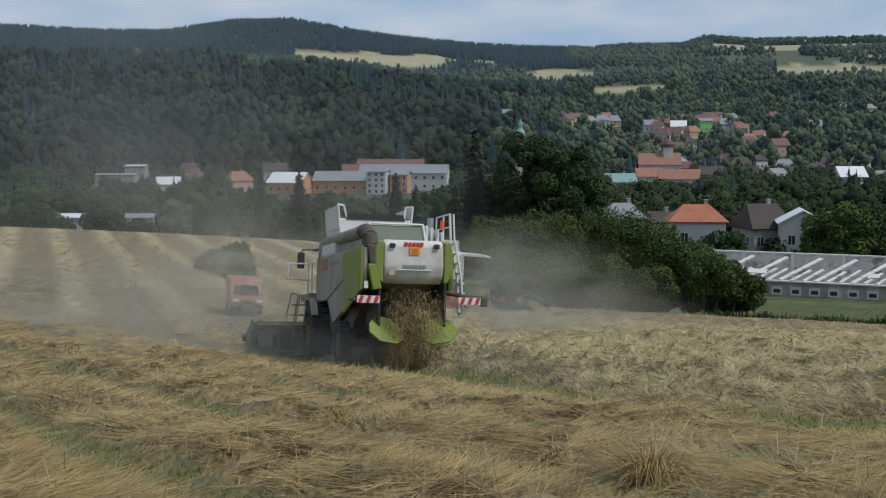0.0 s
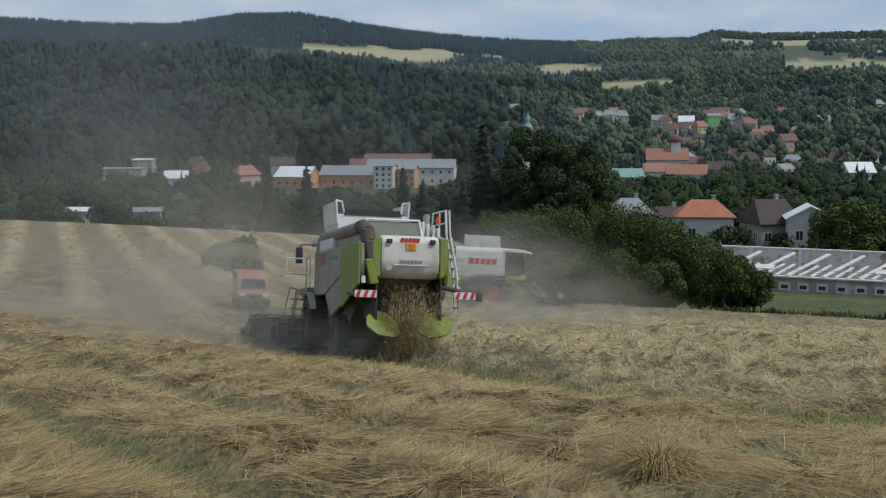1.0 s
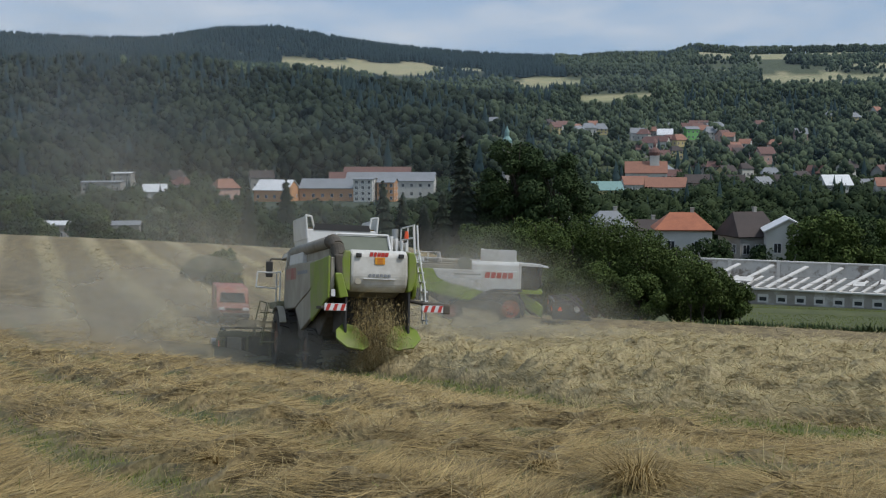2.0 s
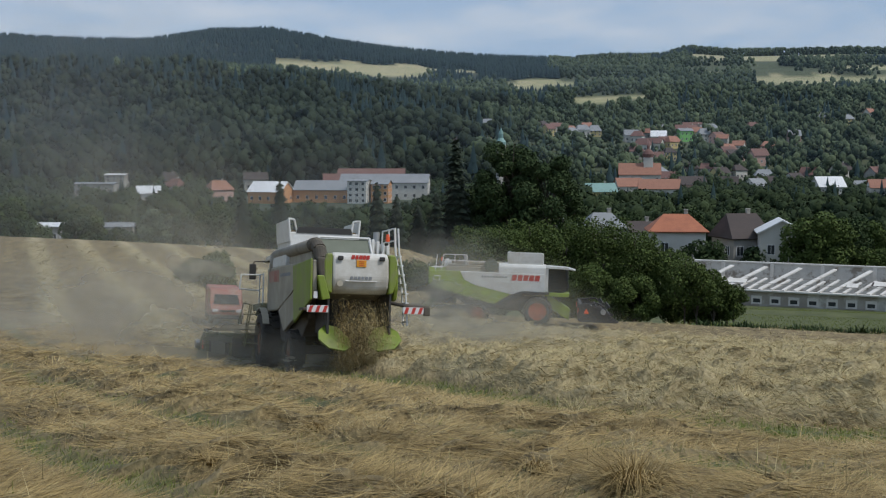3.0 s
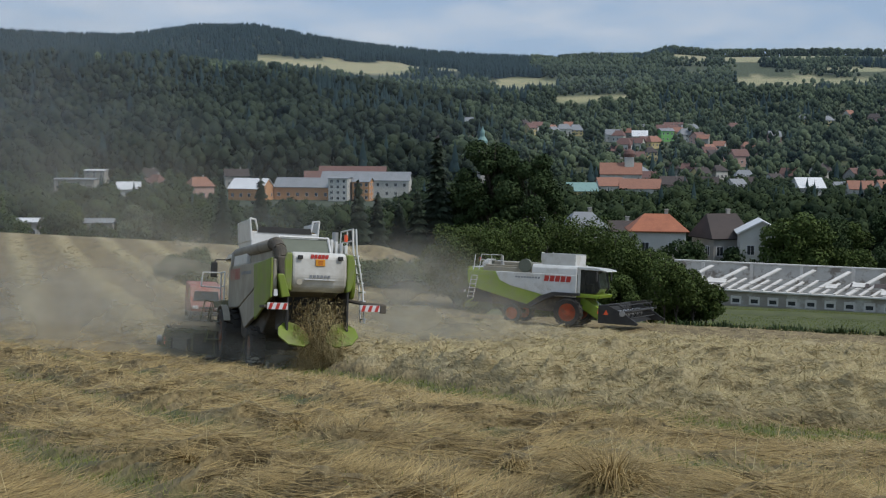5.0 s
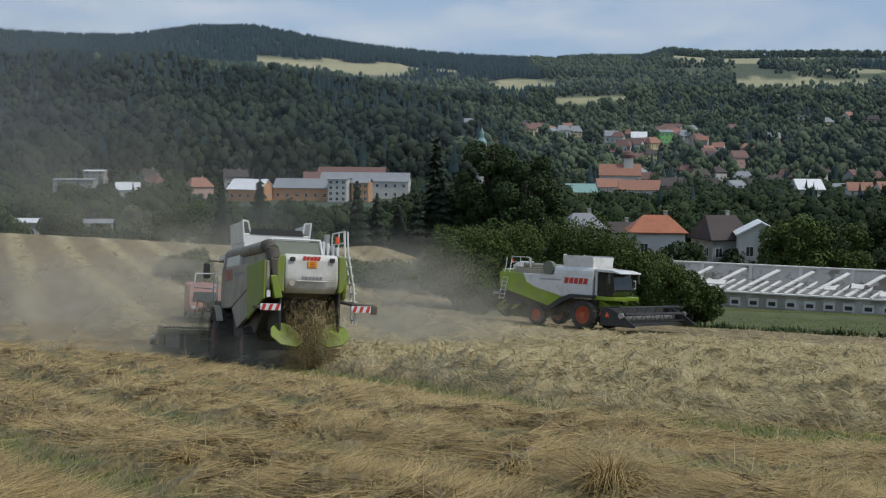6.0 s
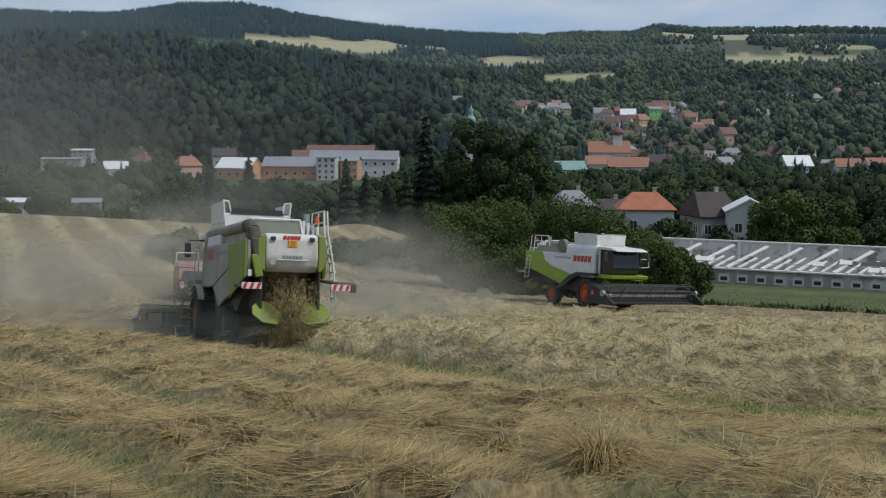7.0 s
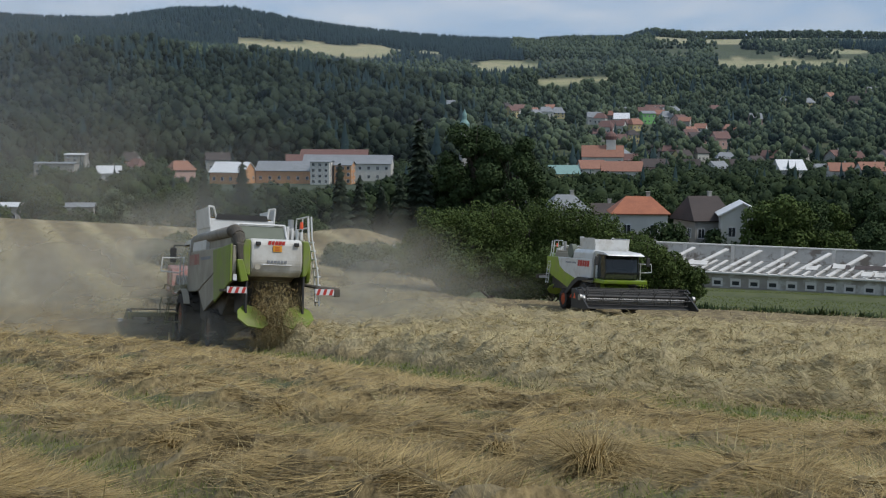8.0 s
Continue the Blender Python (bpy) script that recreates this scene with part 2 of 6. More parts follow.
def box(bm, x0, x1, y0, y1, z0, z1, bevel=0.0, m=None):
    r = bmesh.ops.create_cube(bm, size=1)
    t = Matrix.Translation(((x0 + x1) / 2, (y0 + y1) / 2, (z0 + z1) / 2)) @ Matrix.Diagonal((x1 - x0, y1 - y0, z1 - z0, 1))
    bmesh.ops.transform(bm, matrix=(m @ t) if m else t, verts=r["verts"])
    if bevel:
        es = list({e for v in r["verts"] for e in v.link_edges})
        bmesh.ops.bevel(bm, geom=es, offset=bevel, segments=2, affect="EDGES", profile=0.5)
    return bm


def rod(bm, a, b, r, r2=None, seg=10):
    a, b = Vector(a), Vector(b)
    q = (b - a).to_track_quat("Z", "Y").to_matrix().to_4x4()
    bmesh.ops.create_cone(bm, cap_ends=True, segments=seg, radius1=r, radius2=r if r2 is None else r2, depth=(b - a).length, matrix=Matrix.Translation((a + b) / 2) @ q)
    return bm


def rods(bm, points, r, seg=8):
    for a, b in zip(points, points[1:]):
        rod(bm, a, b, r, seg=seg)
    for p in points[1:-1]:
        bmesh.ops.create_icosphere(bm, subdivisions=1, radius=r * 1.02, matrix=Matrix.Translation(p))
    return bm


def prism(bm, outline, a, b, axis="x", bevel=0.0):
    """An outline of pairs pushed from a to b along an axis. Pairs are (y, z) for x, (x, z) for y and (x, y) for z."""
    def place(p, t):
        return {"x": (t, p[0], p[1]), "y": (p[0], t, p[1]), "z": (p[0], p[1], t)}[axis]
    v0 = [bm.verts.new(place(p, a)) for p in outline]
    v1 = [bm.verts.new(place(p, b)) for p in outline]
    fs = [bm.faces.new(v0), bm.faces.new(v1[::-1])]
    k = len(outline)
    for i in range(k):
        fs.append(bm.faces.new((v0[i], v1[i], v1[(i + 1) % k], v0[(i + 1) % k])))
    if bevel:
        es = list({e for f in fs for e in f.edges})
        bmesh.ops.bevel(bm, geom=es, offset=bevel, segments=2, affect="EDGES", profile=0.5)
    return bm


def B():
    return bmesh.new()


def words(name, text, size, material, parent, m, label="", shear=0.0, weight=0.0):
    cu = bpy.data.curves.new(name, "FONT")
    cu.body, cu.size, cu.extrude, cu.align_x, cu.align_y, cu.shear, cu.offset = text, size, 0.004, "CENTER", "CENTER", shear, weight
    tmp = new(name + "_curve", cu)
    bpy.context.view_layer.update()
    me = bpy.data.meshes.new_from_object(tmp.evaluated_get(bpy.context.evaluated_depsgraph_get()))
    bpy.data.objects.remove(tmp)
    me.materials.clear()
    me.materials.append(M[material])
    ob = new(name, me)
    ob.parent, ob.matrix_local = parent, m
    if label:
        tagged(ob, label)
    return ob


def cloud_mesh(name, verts, faces, material, smooth=False):
    me = bpy.data.meshes.new(name)
    verts, faces = np.asarray(verts, np.float32), np.asarray(faces, np.int32)
    me.vertices.add(len(verts))
    me.vertices.foreach_set("co", verts.ravel())
    k = faces.shape[1]
    me.loops.add(faces.size)
    me.loops.foreach_set("vertex_index", faces.ravel())
    me.polygons.add(len(faces))
    me.polygons.foreach_set("loop_start", np.arange(0, faces.size, k, dtype=np.int32))
    me.polygons.foreach_set("use_smooth", np.full(len(faces), smooth))
    me.update(calc_edges=True)
    me.validate()
    me.materials.append(M[material])
    return me


# ---- the land ----
def smooth(a, b, t):
    t = np.clip((t - a) / (b - a), 0, 1)
    return t * t * (3 - 2 * t)


RIDGE_U = np.array([-600, -357, -289, -220, -166, -120, -84, -38, 30, 117, 144, 190, 210, 249, 357, 600]) / 1000
RIDGE_E = np.array([60, 82, 81, 83, 91, 91, 85, 79, 73, 67, 70, 71, 77, 74, 71, 66]) / 1000  # height over distance, bare ground
FAR_D = np.array([170, 300, 450, 600, 720, 1000, 1400, 1900, 2600, 3400, 4600])
FAR_L = np.array([-0.130, -0.080, -0.054, -0.041, -0.030, 0.008, 0.048, 0.062, 0, 0, 0])
FAR_R = np.array([-0.126, -0.080, -0.054, -0.041, -0.032, 0.006, 0.034, 0.060, 0, 0, 0])


def swath_coord(x, y):
    r = np.clip(x, 0, 9)
    bend = 0.0363 * (r * r + 18 * np.maximum(x - 9, 0)) + 0.0024 * np.clip(x, -40, 0) ** 2
    s = 0.926 * x + 0.62 * y + 0.00533 * np.clip(x, -40, 40) * np.clip(y, 0, 60) - bend
    return s - 1.75 * smooth(3.2, 0.2, x) * smooth(12.5, 15.5, s)


def first_row(x):
    """Where the nearest heaped row lies across the lanes."""
    return 19.2 - 1.4 * smooth(4, 0, x)


def bare(x, y):
    """Height of the land without straw, from plan coordinates (arrays)."""
    x, y = np.asarray(x, float), np.asarray(y, float)
    d = np.maximum(np.hypot(x, y), 0.1)
    yy = np.maximum(y, 0.25 * d)
    u = np.clip(x / yy, -0.6, 0.6)
    xc, yc = np.clip(x, -90, 45), np.clip(y, -15, 165)
    near = -0.0145 * xc - 0.1467 * yc + 8e-6 * xc * xc - 0.00038 * xc * yc + 0.000435 * yc * yc
    near = near - 0.6 * np.exp(-((x + 5) / 16) ** 2 - ((y - 52) / 18.4) ** 2)
    near = near + 1.9 * np.exp(-((x + 4.0) / 6.5) ** 2 - ((y - 148) / 12) ** 2)
    left = smooth(0.06, -0.12, u)
    ridge = np.interp(u, RIDGE_U, RIDGE_E)
    tl, tr = np.copy(FAR_L), np.copy(FAR_R)
    el = np.interp(d, FAR_D, tl) * left + np.interp(d, FAR_D, tr) * (1 - left)
    w = smooth(1900, 2600, d)
    el = np.where(d > 1900, (0.062 * left + 0.060 * (1 - left)) * (1 - w) + ridge * w, el)
    el = el + 0.010 * smooth(-0.12, -0.2, u) * np.exp(-((d - 1400) / 260) ** 2)
    el = np.where(d > 2600, ridge * (1 - 0.35 * smooth(2600, 4600, d)), el)
    roll = 4.0 * np.sin(x * 0.011 + 1.3) * np.sin(y * 0.007) * smooth(700, 1100, d)
    far = np.where(d < 170, -22.1, el * d) + EYE + roll
    e0 = 150 + (82 - 150) * smooth(0.01, 0.055, u)
    t = np.clip((d - e0) / (250 - e0 - 76 * (1 - left)), 0, 1)
    t = t * (1 - left) + t * t * (3 - 2 * t) * left
    return near * (1 - t) + far * t


def clumps(x, y, size, seed=0):
    """Domed tufts with creases between them: 1 on top of a tuft, 0 in the crease."""
    px, py = x / size, y / size
    ix, iy = np.floor(px), np.floor(py)
    best = np.full(np.shape(px), 9.0)
    for dx in (-1, 0, 1):
        for dy in (-1, 0, 1):
            cx, cy = ix + dx, iy + dy
            h1 = np.sin(cx * 127.1 + cy * 311.7 + seed) * 43758.5453
            h2 = np.sin(cx * 269.5 + cy * 183.3 + seed) * 24634.6345
            q = (cx + h1 - np.floor(h1) - px) ** 2 + (cy + h2 - np.floor(h2) - py) ** 2
            best = np.minimum(best, q)
    return np.clip(1 - best / 0.65, 0, 1)


def straw_height(x, y):
    """Rows of lying straw on the field."""
    s = swath_coord(x, y)
    n = noise_grid(x, y)
    rows = np.zeros_like(s)
    for c, w, h in ((first_row(x), 1.6, 0.60), (24.2, 1.5, 0.5), (28.6, 1.3, 0.48), (33.0, 1.3, 0.48), (37.5, 1.3, 0.48), (42.0, 1.3, 0.48), (46.5, 1.3, 0.48)):
        rows = rows + h * np.exp(-((s - c) / w) ** 2)
    rows = rows * np.maximum(smooth(-4.4, -2.8, x), smooth(50, 62, np.hypot(x, y)))
    for c, w, h in ((12.5, 1.5, 0.10), (9.15, 1.5, 0.14), (5.8, 1.35, 0.14), (2.4, 1.6, 0.12)):
        rows = rows + h * np.exp(-((s - c) / w) ** 4)
    warp = 0.25 * noise_grid(x * 0.8, y * 0.8)
    big, fine = clumps(x + warp, 0.7 * y - warp, 0.95), clumps(x - warp, 0.75 * y + warp, 0.42, 5)
    rows = rows * (0.50 + 0.55 * big + 0.26 * fine)
    fr, st = waves(x, y)
    calm = 1 - np.exp(-((s - 15.2) / 1.9) ** 4) - 0.85 * sum(np.exp(-((s - c) / 0.8) ** 2) for c in (10.6, 7.1, 3.9))
    calm = np.maximum(calm, 0)
    lock = 0.07 * calm * (big + 0.6 * fine) * smooth(60, 35, np.hypot(x, y)) + 0.22 * calm * st * (1 - fr) ** 1.3 * smooth(0, 0.06, fr) * smooth(70, 40, np.hypot(x, y))
    w = far_left(x, y)
    rows = rows * (1 - w) + w * 0.32 * np.maximum(0, np.sin((x + 0.32 * y) * 1.15 + 0.3 * np.sin(y * 0.05))) ** 1.5
    return np.maximum(rows * (0.85 + 0.32 * n + 0.18 * np.sin(7.3 * x + 2.1 * y) * np.sin(5.1 * y - 3.3 * x)) + lock + 0.03 * n + 0.03 * np.abs(np.sin(1.4 * x + 3.1 * y + 1.5 * n)), 0) * smooth(175, 110, np.hypot(x, y))


def waves(x, y):
    """Overlapping combed locks of straw: how far along its lock a place lies (0 at the lifted edge), and how strong the locks are."""
    n = noise_grid(x * 0.6 + 4, y * 0.6)
    ph = (0.93 * y - 0.30 * x) / 1.15 + 0.55 * n + 0.35 * np.sin(2.3 * x + 0.6 * y) + 0.2 * np.sin(5.1 * x - 1.7 * y)
    strength = np.clip(0.55 + 0.75 * noise_grid(x * 0.45 - 7, y * 0.45 + 2), 0, 1)
    return ph - np.floor(ph), strength


def far_left(x, y):
    """1 on the far upper part of the field, where the rows run straight up the slope."""
    d = np.hypot(x, y)
    return smooth(46, 66, d) * smooth(0.02, -0.07, x / np.maximum(y, 1))


def noise_grid(x, y):
    r = np.zeros_like(x)
    for i, (fx, fy, p, a) in enumerate(((0.9, 1.3, 0.2, 0.45), (1.9, -0.7, 1.1, 0.4), (2.7, 2.9, 2.0, 0.3), (-4.3, 3.1, 0.7, 0.22), (5.9, 6.7, 1.9, 0.16), (9.1, -8.3, 0.4, 0.12))):
        r = r + a * np.sin(fx * x + fy * y + p + 0.8 * np.sin(0.6 * fy * x - 0.5 * fx * y))
    return r


def land(x, y):
    """Height of one place."""
    return float(bare(np.array([x]), np.array([y]))[0])


def at(u, y, dz=0.0, turn=0.0):
    """A pose on the land at the bearing u (sideways over ahead) and the distance y ahead."""
    return pose(u * y, y, land(u * y, y) + dz, 0, 0, turn)


def on_slope(x, y, heading, dz=0.0):
    """A pose that lies on the slope, nose turned heading degrees to the left of straight ahead."""
    e = 1.5
    nrm = Vector((-(land(x + e, y) - land(x - e, y)) / (2 * e), -(land(x, y + e) - land(x, y - e)) / (2 * e), 1)).normalized()
    f = Vector((-math.sin(radians(heading)), math.cos(radians(heading)), 0))
    r = f.cross(nrm).normalized()
    f = nrm.cross(r)
    m = Matrix((r, f, nrm)).transposed().to_4x4()
    m.translation = (x, y, land(x, y) + dz)
    return m


def field_edge(x, y):
    """Above 0 on the harvested field."""
    d = np.hypot(x, y)
    u = x / np.maximum(y, 0.25 * d + 0.1)
    e0 = 175 + (84 - 175) * smooth(0.01, 0.055, u)
    return e0 + 2.5 * np.sin(x * 0.3) + 1.5 * np.sin(x * 0.83 + 1) - d


def ground_mat():
    """Stubble, meadow and woodland floor, told apart by the weights stored on the mesh."""
    m = bpy.data.materials.new("ground")
    m.use_nodes = True
    n, l = m.node_tree.nodes, m.node_tree.links
    bs = n["Principled BSDF"]
    bs.inputs["Roughness"].default_value = 0.95
    co = n.new("ShaderNodeTexCoord")

    def two(a, b, s1, s2, lo=0.35, hi=0.65, stretch=None):
        src = co.outputs["Object"]
        if stretch:
            mp = n.new("ShaderNodeMapping")
            mp.inputs["Rotation"].default_value = (0, 0, stretch)
            mp.inputs["Scale"].default_value = (1.0, 0.22, 1.0)
            l.new(src, mp.inputs["Vector"])
            src = mp.outputs[0]
        n1, n2 = n.new("ShaderNodeTexNoise"), n.new("ShaderNodeTexNoise")
        n1.inputs["Scale"].default_value, n1.inputs["Detail"].default_value = s1, 8
        n2.inputs["Scale"].default_value, n2.inputs["Detail"].default_value = s2, 4
        l.new(src, n1.inputs["Vector"]), l.new(src, n2.inputs["Vector"])
        ad = n.new("ShaderNodeMath")
        ad.operation = "ADD"
        l.new(n1.outputs["Fac"], ad.inputs[0]), l.new(n2.outputs["Fac"], ad.inputs[1])
        mr = n.new("ShaderNodeMapRange")
        mr.inputs["From Min"].default_value, mr.inputs["From Max"].default_value = 2 * lo, 2 * hi
        l.new(ad.outputs[0], mr.inputs["Value"])
        mx = n.new("ShaderNodeMix")
        mx.data_type = "RGBA"
        mx.inputs[6].default_value, mx.inputs[7].default_value = (*a, 1), (*b, 1)
        l.new(mr.outputs[0], mx.inputs[0])
        return mx.outputs[2], ad.outputs[0]

    straw, hs = two((0.050, 0.035, 0.014), (0.30, 0.225, 0.105), 1.6, 14.0, stretch=1.2)
    grass, hg = two((0.045, 0.058, 0.018), (0.105, 0.115, 0.04), 0.25, 4.0)
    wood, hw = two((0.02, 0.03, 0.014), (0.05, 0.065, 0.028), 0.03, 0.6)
    crop, hc = two((0.40, 0.335, 0.19), (0.21, 0.225, 0.105), 0.004, 0.05)
    col = straw
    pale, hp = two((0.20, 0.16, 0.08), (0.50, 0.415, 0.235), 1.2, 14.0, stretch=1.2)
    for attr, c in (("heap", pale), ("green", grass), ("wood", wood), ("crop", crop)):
        at_n = n.new("ShaderNodeAttribute")
        at_n.attribute_name = attr
        mx = n.new("ShaderNodeMix")
        mx.data_type = "RGBA"
        l.new(at_n.outputs["Fac"], mx.inputs[0])
        l.new(col, mx.inputs[6]), l.new(c, mx.inputs[7])
        col = mx.outputs[2]
    l.new(col, bs.inputs["Base Color"])
    bp = n.new("ShaderNodeBump")
    bp.inputs["Strength"].default_value, bp.inputs["Distance"].default_value = 0.9, 0.05
    l.new(hs, bp.inputs["Height"])
    l.new(bp.outputs[0], bs.inputs["Normal"])
    return m


M["ground"] = ground_mat()
# fields on the far slopes: bearing, distance, half widths of both
CROPS = ((-0.046, 2040, 0.080, 190), (0.095, 1760, 0.030, 80), (0.150, 1510, 0.034, 45), (0.280, 2490, 0.08, 130), (0.315, 1800, 0.065, 60), (0.365, 2080, 0.03, 110), (0.225, 1950, 0.02, 30), (0.165, 1080, 0.008, 14))


def crop_weight(x, y):
    d = np.hypot(x, y)
    u = x / np.maximum(y, 0.25 * d + 0.1)
    w = np.zeros_like(d)
    for cu, cd, hu, hd in CROPS:
        r = ((u - cu) / hu) ** 2 + ((d - cd) / hd) ** 2 + 0.25 * np.sin(u * 130) + 0.2 * np.sin(d * 0.03 + u * 40)
        w = np.maximum(w, smooth(1.1, 0.95, r))
    return np.where(d > 900, w, 0)


def build_ground():
    az = np.concatenate([np.arange(-180, -26, 4.0), np.arange(-26, 26, 0.23), np.arange(26, 180, 4.0)])
    dist = [0.02, 2, 4, 6]
    while dist[-1] < 150:
        dist.append(dist[-1] * (1.006 if dist[-1] < 40 else 1.012))
    while dist[-1] < 4800:
        dist.append(dist[-1] * 1.03)
    dist = np.array(dist)
    a, d = np.meshgrid(np.radians(az), dist)
    x, y = d * np.sin(a), d * np.cos(a) - 0.5
    fe = field_edge(x, y)
    z = bare(x, y) + straw_height(x, y) * smooth(-1, 3, fe)
    rows, cols = d.shape
    verts = np.stack([x, y, z], -1).reshape(-1, 3)
    i = np.arange(rows * cols).reshape(rows, cols)
    right = np.roll(i, -1, axis=1)
    faces = np.stack([i[:-1], right[:-1], right[1:], i[1:]], -1).reshape(-1, 4)
    verts = np.vstack([verts, [[0, 0, land(0, 0)]]])
    me = cloud_mesh("ground", verts, faces[:, ::-1], "ground", True)
    s = swath_coord(x, y)
    strip = smooth(0.3, 0.14, straw_height(x, y)) * np.exp(-((s - 15.7) / 0.9) ** 2) * smooth(50, 30, d) + sum(np.exp(-((s - c) / 0.45) ** 2) for c in (10.9, 7.4, 4.2)) * (0.85 + 0.3 * noise_grid(x, y))
    green = np.clip(np.where(fe > 0, strip * (0.7 + 0.5 * noise_grid(x * 2, y * 2)), 1), 0, 1)
    uu = x / np.maximum(y, 0.25 * d + 0.1)
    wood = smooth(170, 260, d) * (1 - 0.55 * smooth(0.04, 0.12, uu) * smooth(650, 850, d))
    fl = far_left(x, y)
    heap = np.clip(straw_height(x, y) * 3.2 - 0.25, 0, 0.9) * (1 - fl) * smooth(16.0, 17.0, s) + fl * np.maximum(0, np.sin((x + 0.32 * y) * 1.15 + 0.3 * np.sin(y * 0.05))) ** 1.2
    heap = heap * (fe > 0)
    crop = crop_weight(x, y)
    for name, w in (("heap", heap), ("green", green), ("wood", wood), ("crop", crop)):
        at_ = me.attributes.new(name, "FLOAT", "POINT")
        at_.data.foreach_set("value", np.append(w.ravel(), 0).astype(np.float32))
    tagged(new("ground", me), "sloping stubble field with straw rows above a wooded valley", "ground", kind="structure")


build_ground()


# ---- combine harvesters ----
def wheel_parts(parent, x, y, r, width, side, dusty):
    """A wheel with a lugged tyre and a dished orange rim; its axle lies along x."""
    hub = new("wheel")
    hub.parent, hub.matrix_local = parent, pose(x, y, r)
    bm = B()
    prof = [(-0.5, 0.62), (-0.5, 0.9), (-0.36, 0.98), (0.36, 0.98), (0.5, 0.9), (0.5, 0.62)]
    ring, seg = [], 28
    for i in range(seg):
        a = 2 * math.pi * i / seg
        ring.append([bm.verts.new((p * width, q * r * math.cos(a), q * r * math.sin(a))) for p, q in prof])
    for i in range(seg):
        for j in range(len(prof)):
            k = (j + 1) % len(prof)
            bm.faces.new((ring[i][j], ring[i][k], ring[(i + 1) % seg][k], ring[(i + 1) % seg][j]))
    for i in range(18):
        for sg in (-1, 1):
            a = 360 * (i + (0.5 if sg > 0 else 0)) / 18
            box(bm, 0.02 * sg, 0.48 * width * sg, -0.035, 0.035, 0.96 * r, 1.0 * r + 0.025, m=pose(0, 0, 0, a, 0, 0) @ pose(0, 0, 0, 0, 0, 18 * sg))
    part("tyre", bm, "rubber", hub)
    bm = B()
    rod(bm, (-0.40 * width, 0, 0), (0.40 * width, 0, 0), 0.63 * r, seg=28)
    prism(bm, [(0.56 * r * math.cos(a * math.pi / 10), 0.56 * r * math.sin(a * math.pi / 10)) for a in range(20)], side * 0.40 * width, side * 0.30 * width)
    rod(bm, (side * 0.38 * width, 0, 0), (side * 0.47 * width, 0, 0), 0.22 * r, seg=14)
    for i in range(8):
        a = 2 * math.pi * i / 8
        rod(bm, (side * 0.40 * width, 0.3 * r * math.cos(a), 0.3 * r * math.sin(a)), (side * 0.44 * width, 0.3 * r * math.cos(a), 0.3 * r * math.sin(a)), 0.03, seg=6)
    part("rim", bm, "rim_dusty" if dusty else "orange", hub, "orange steel rim")
    return hub


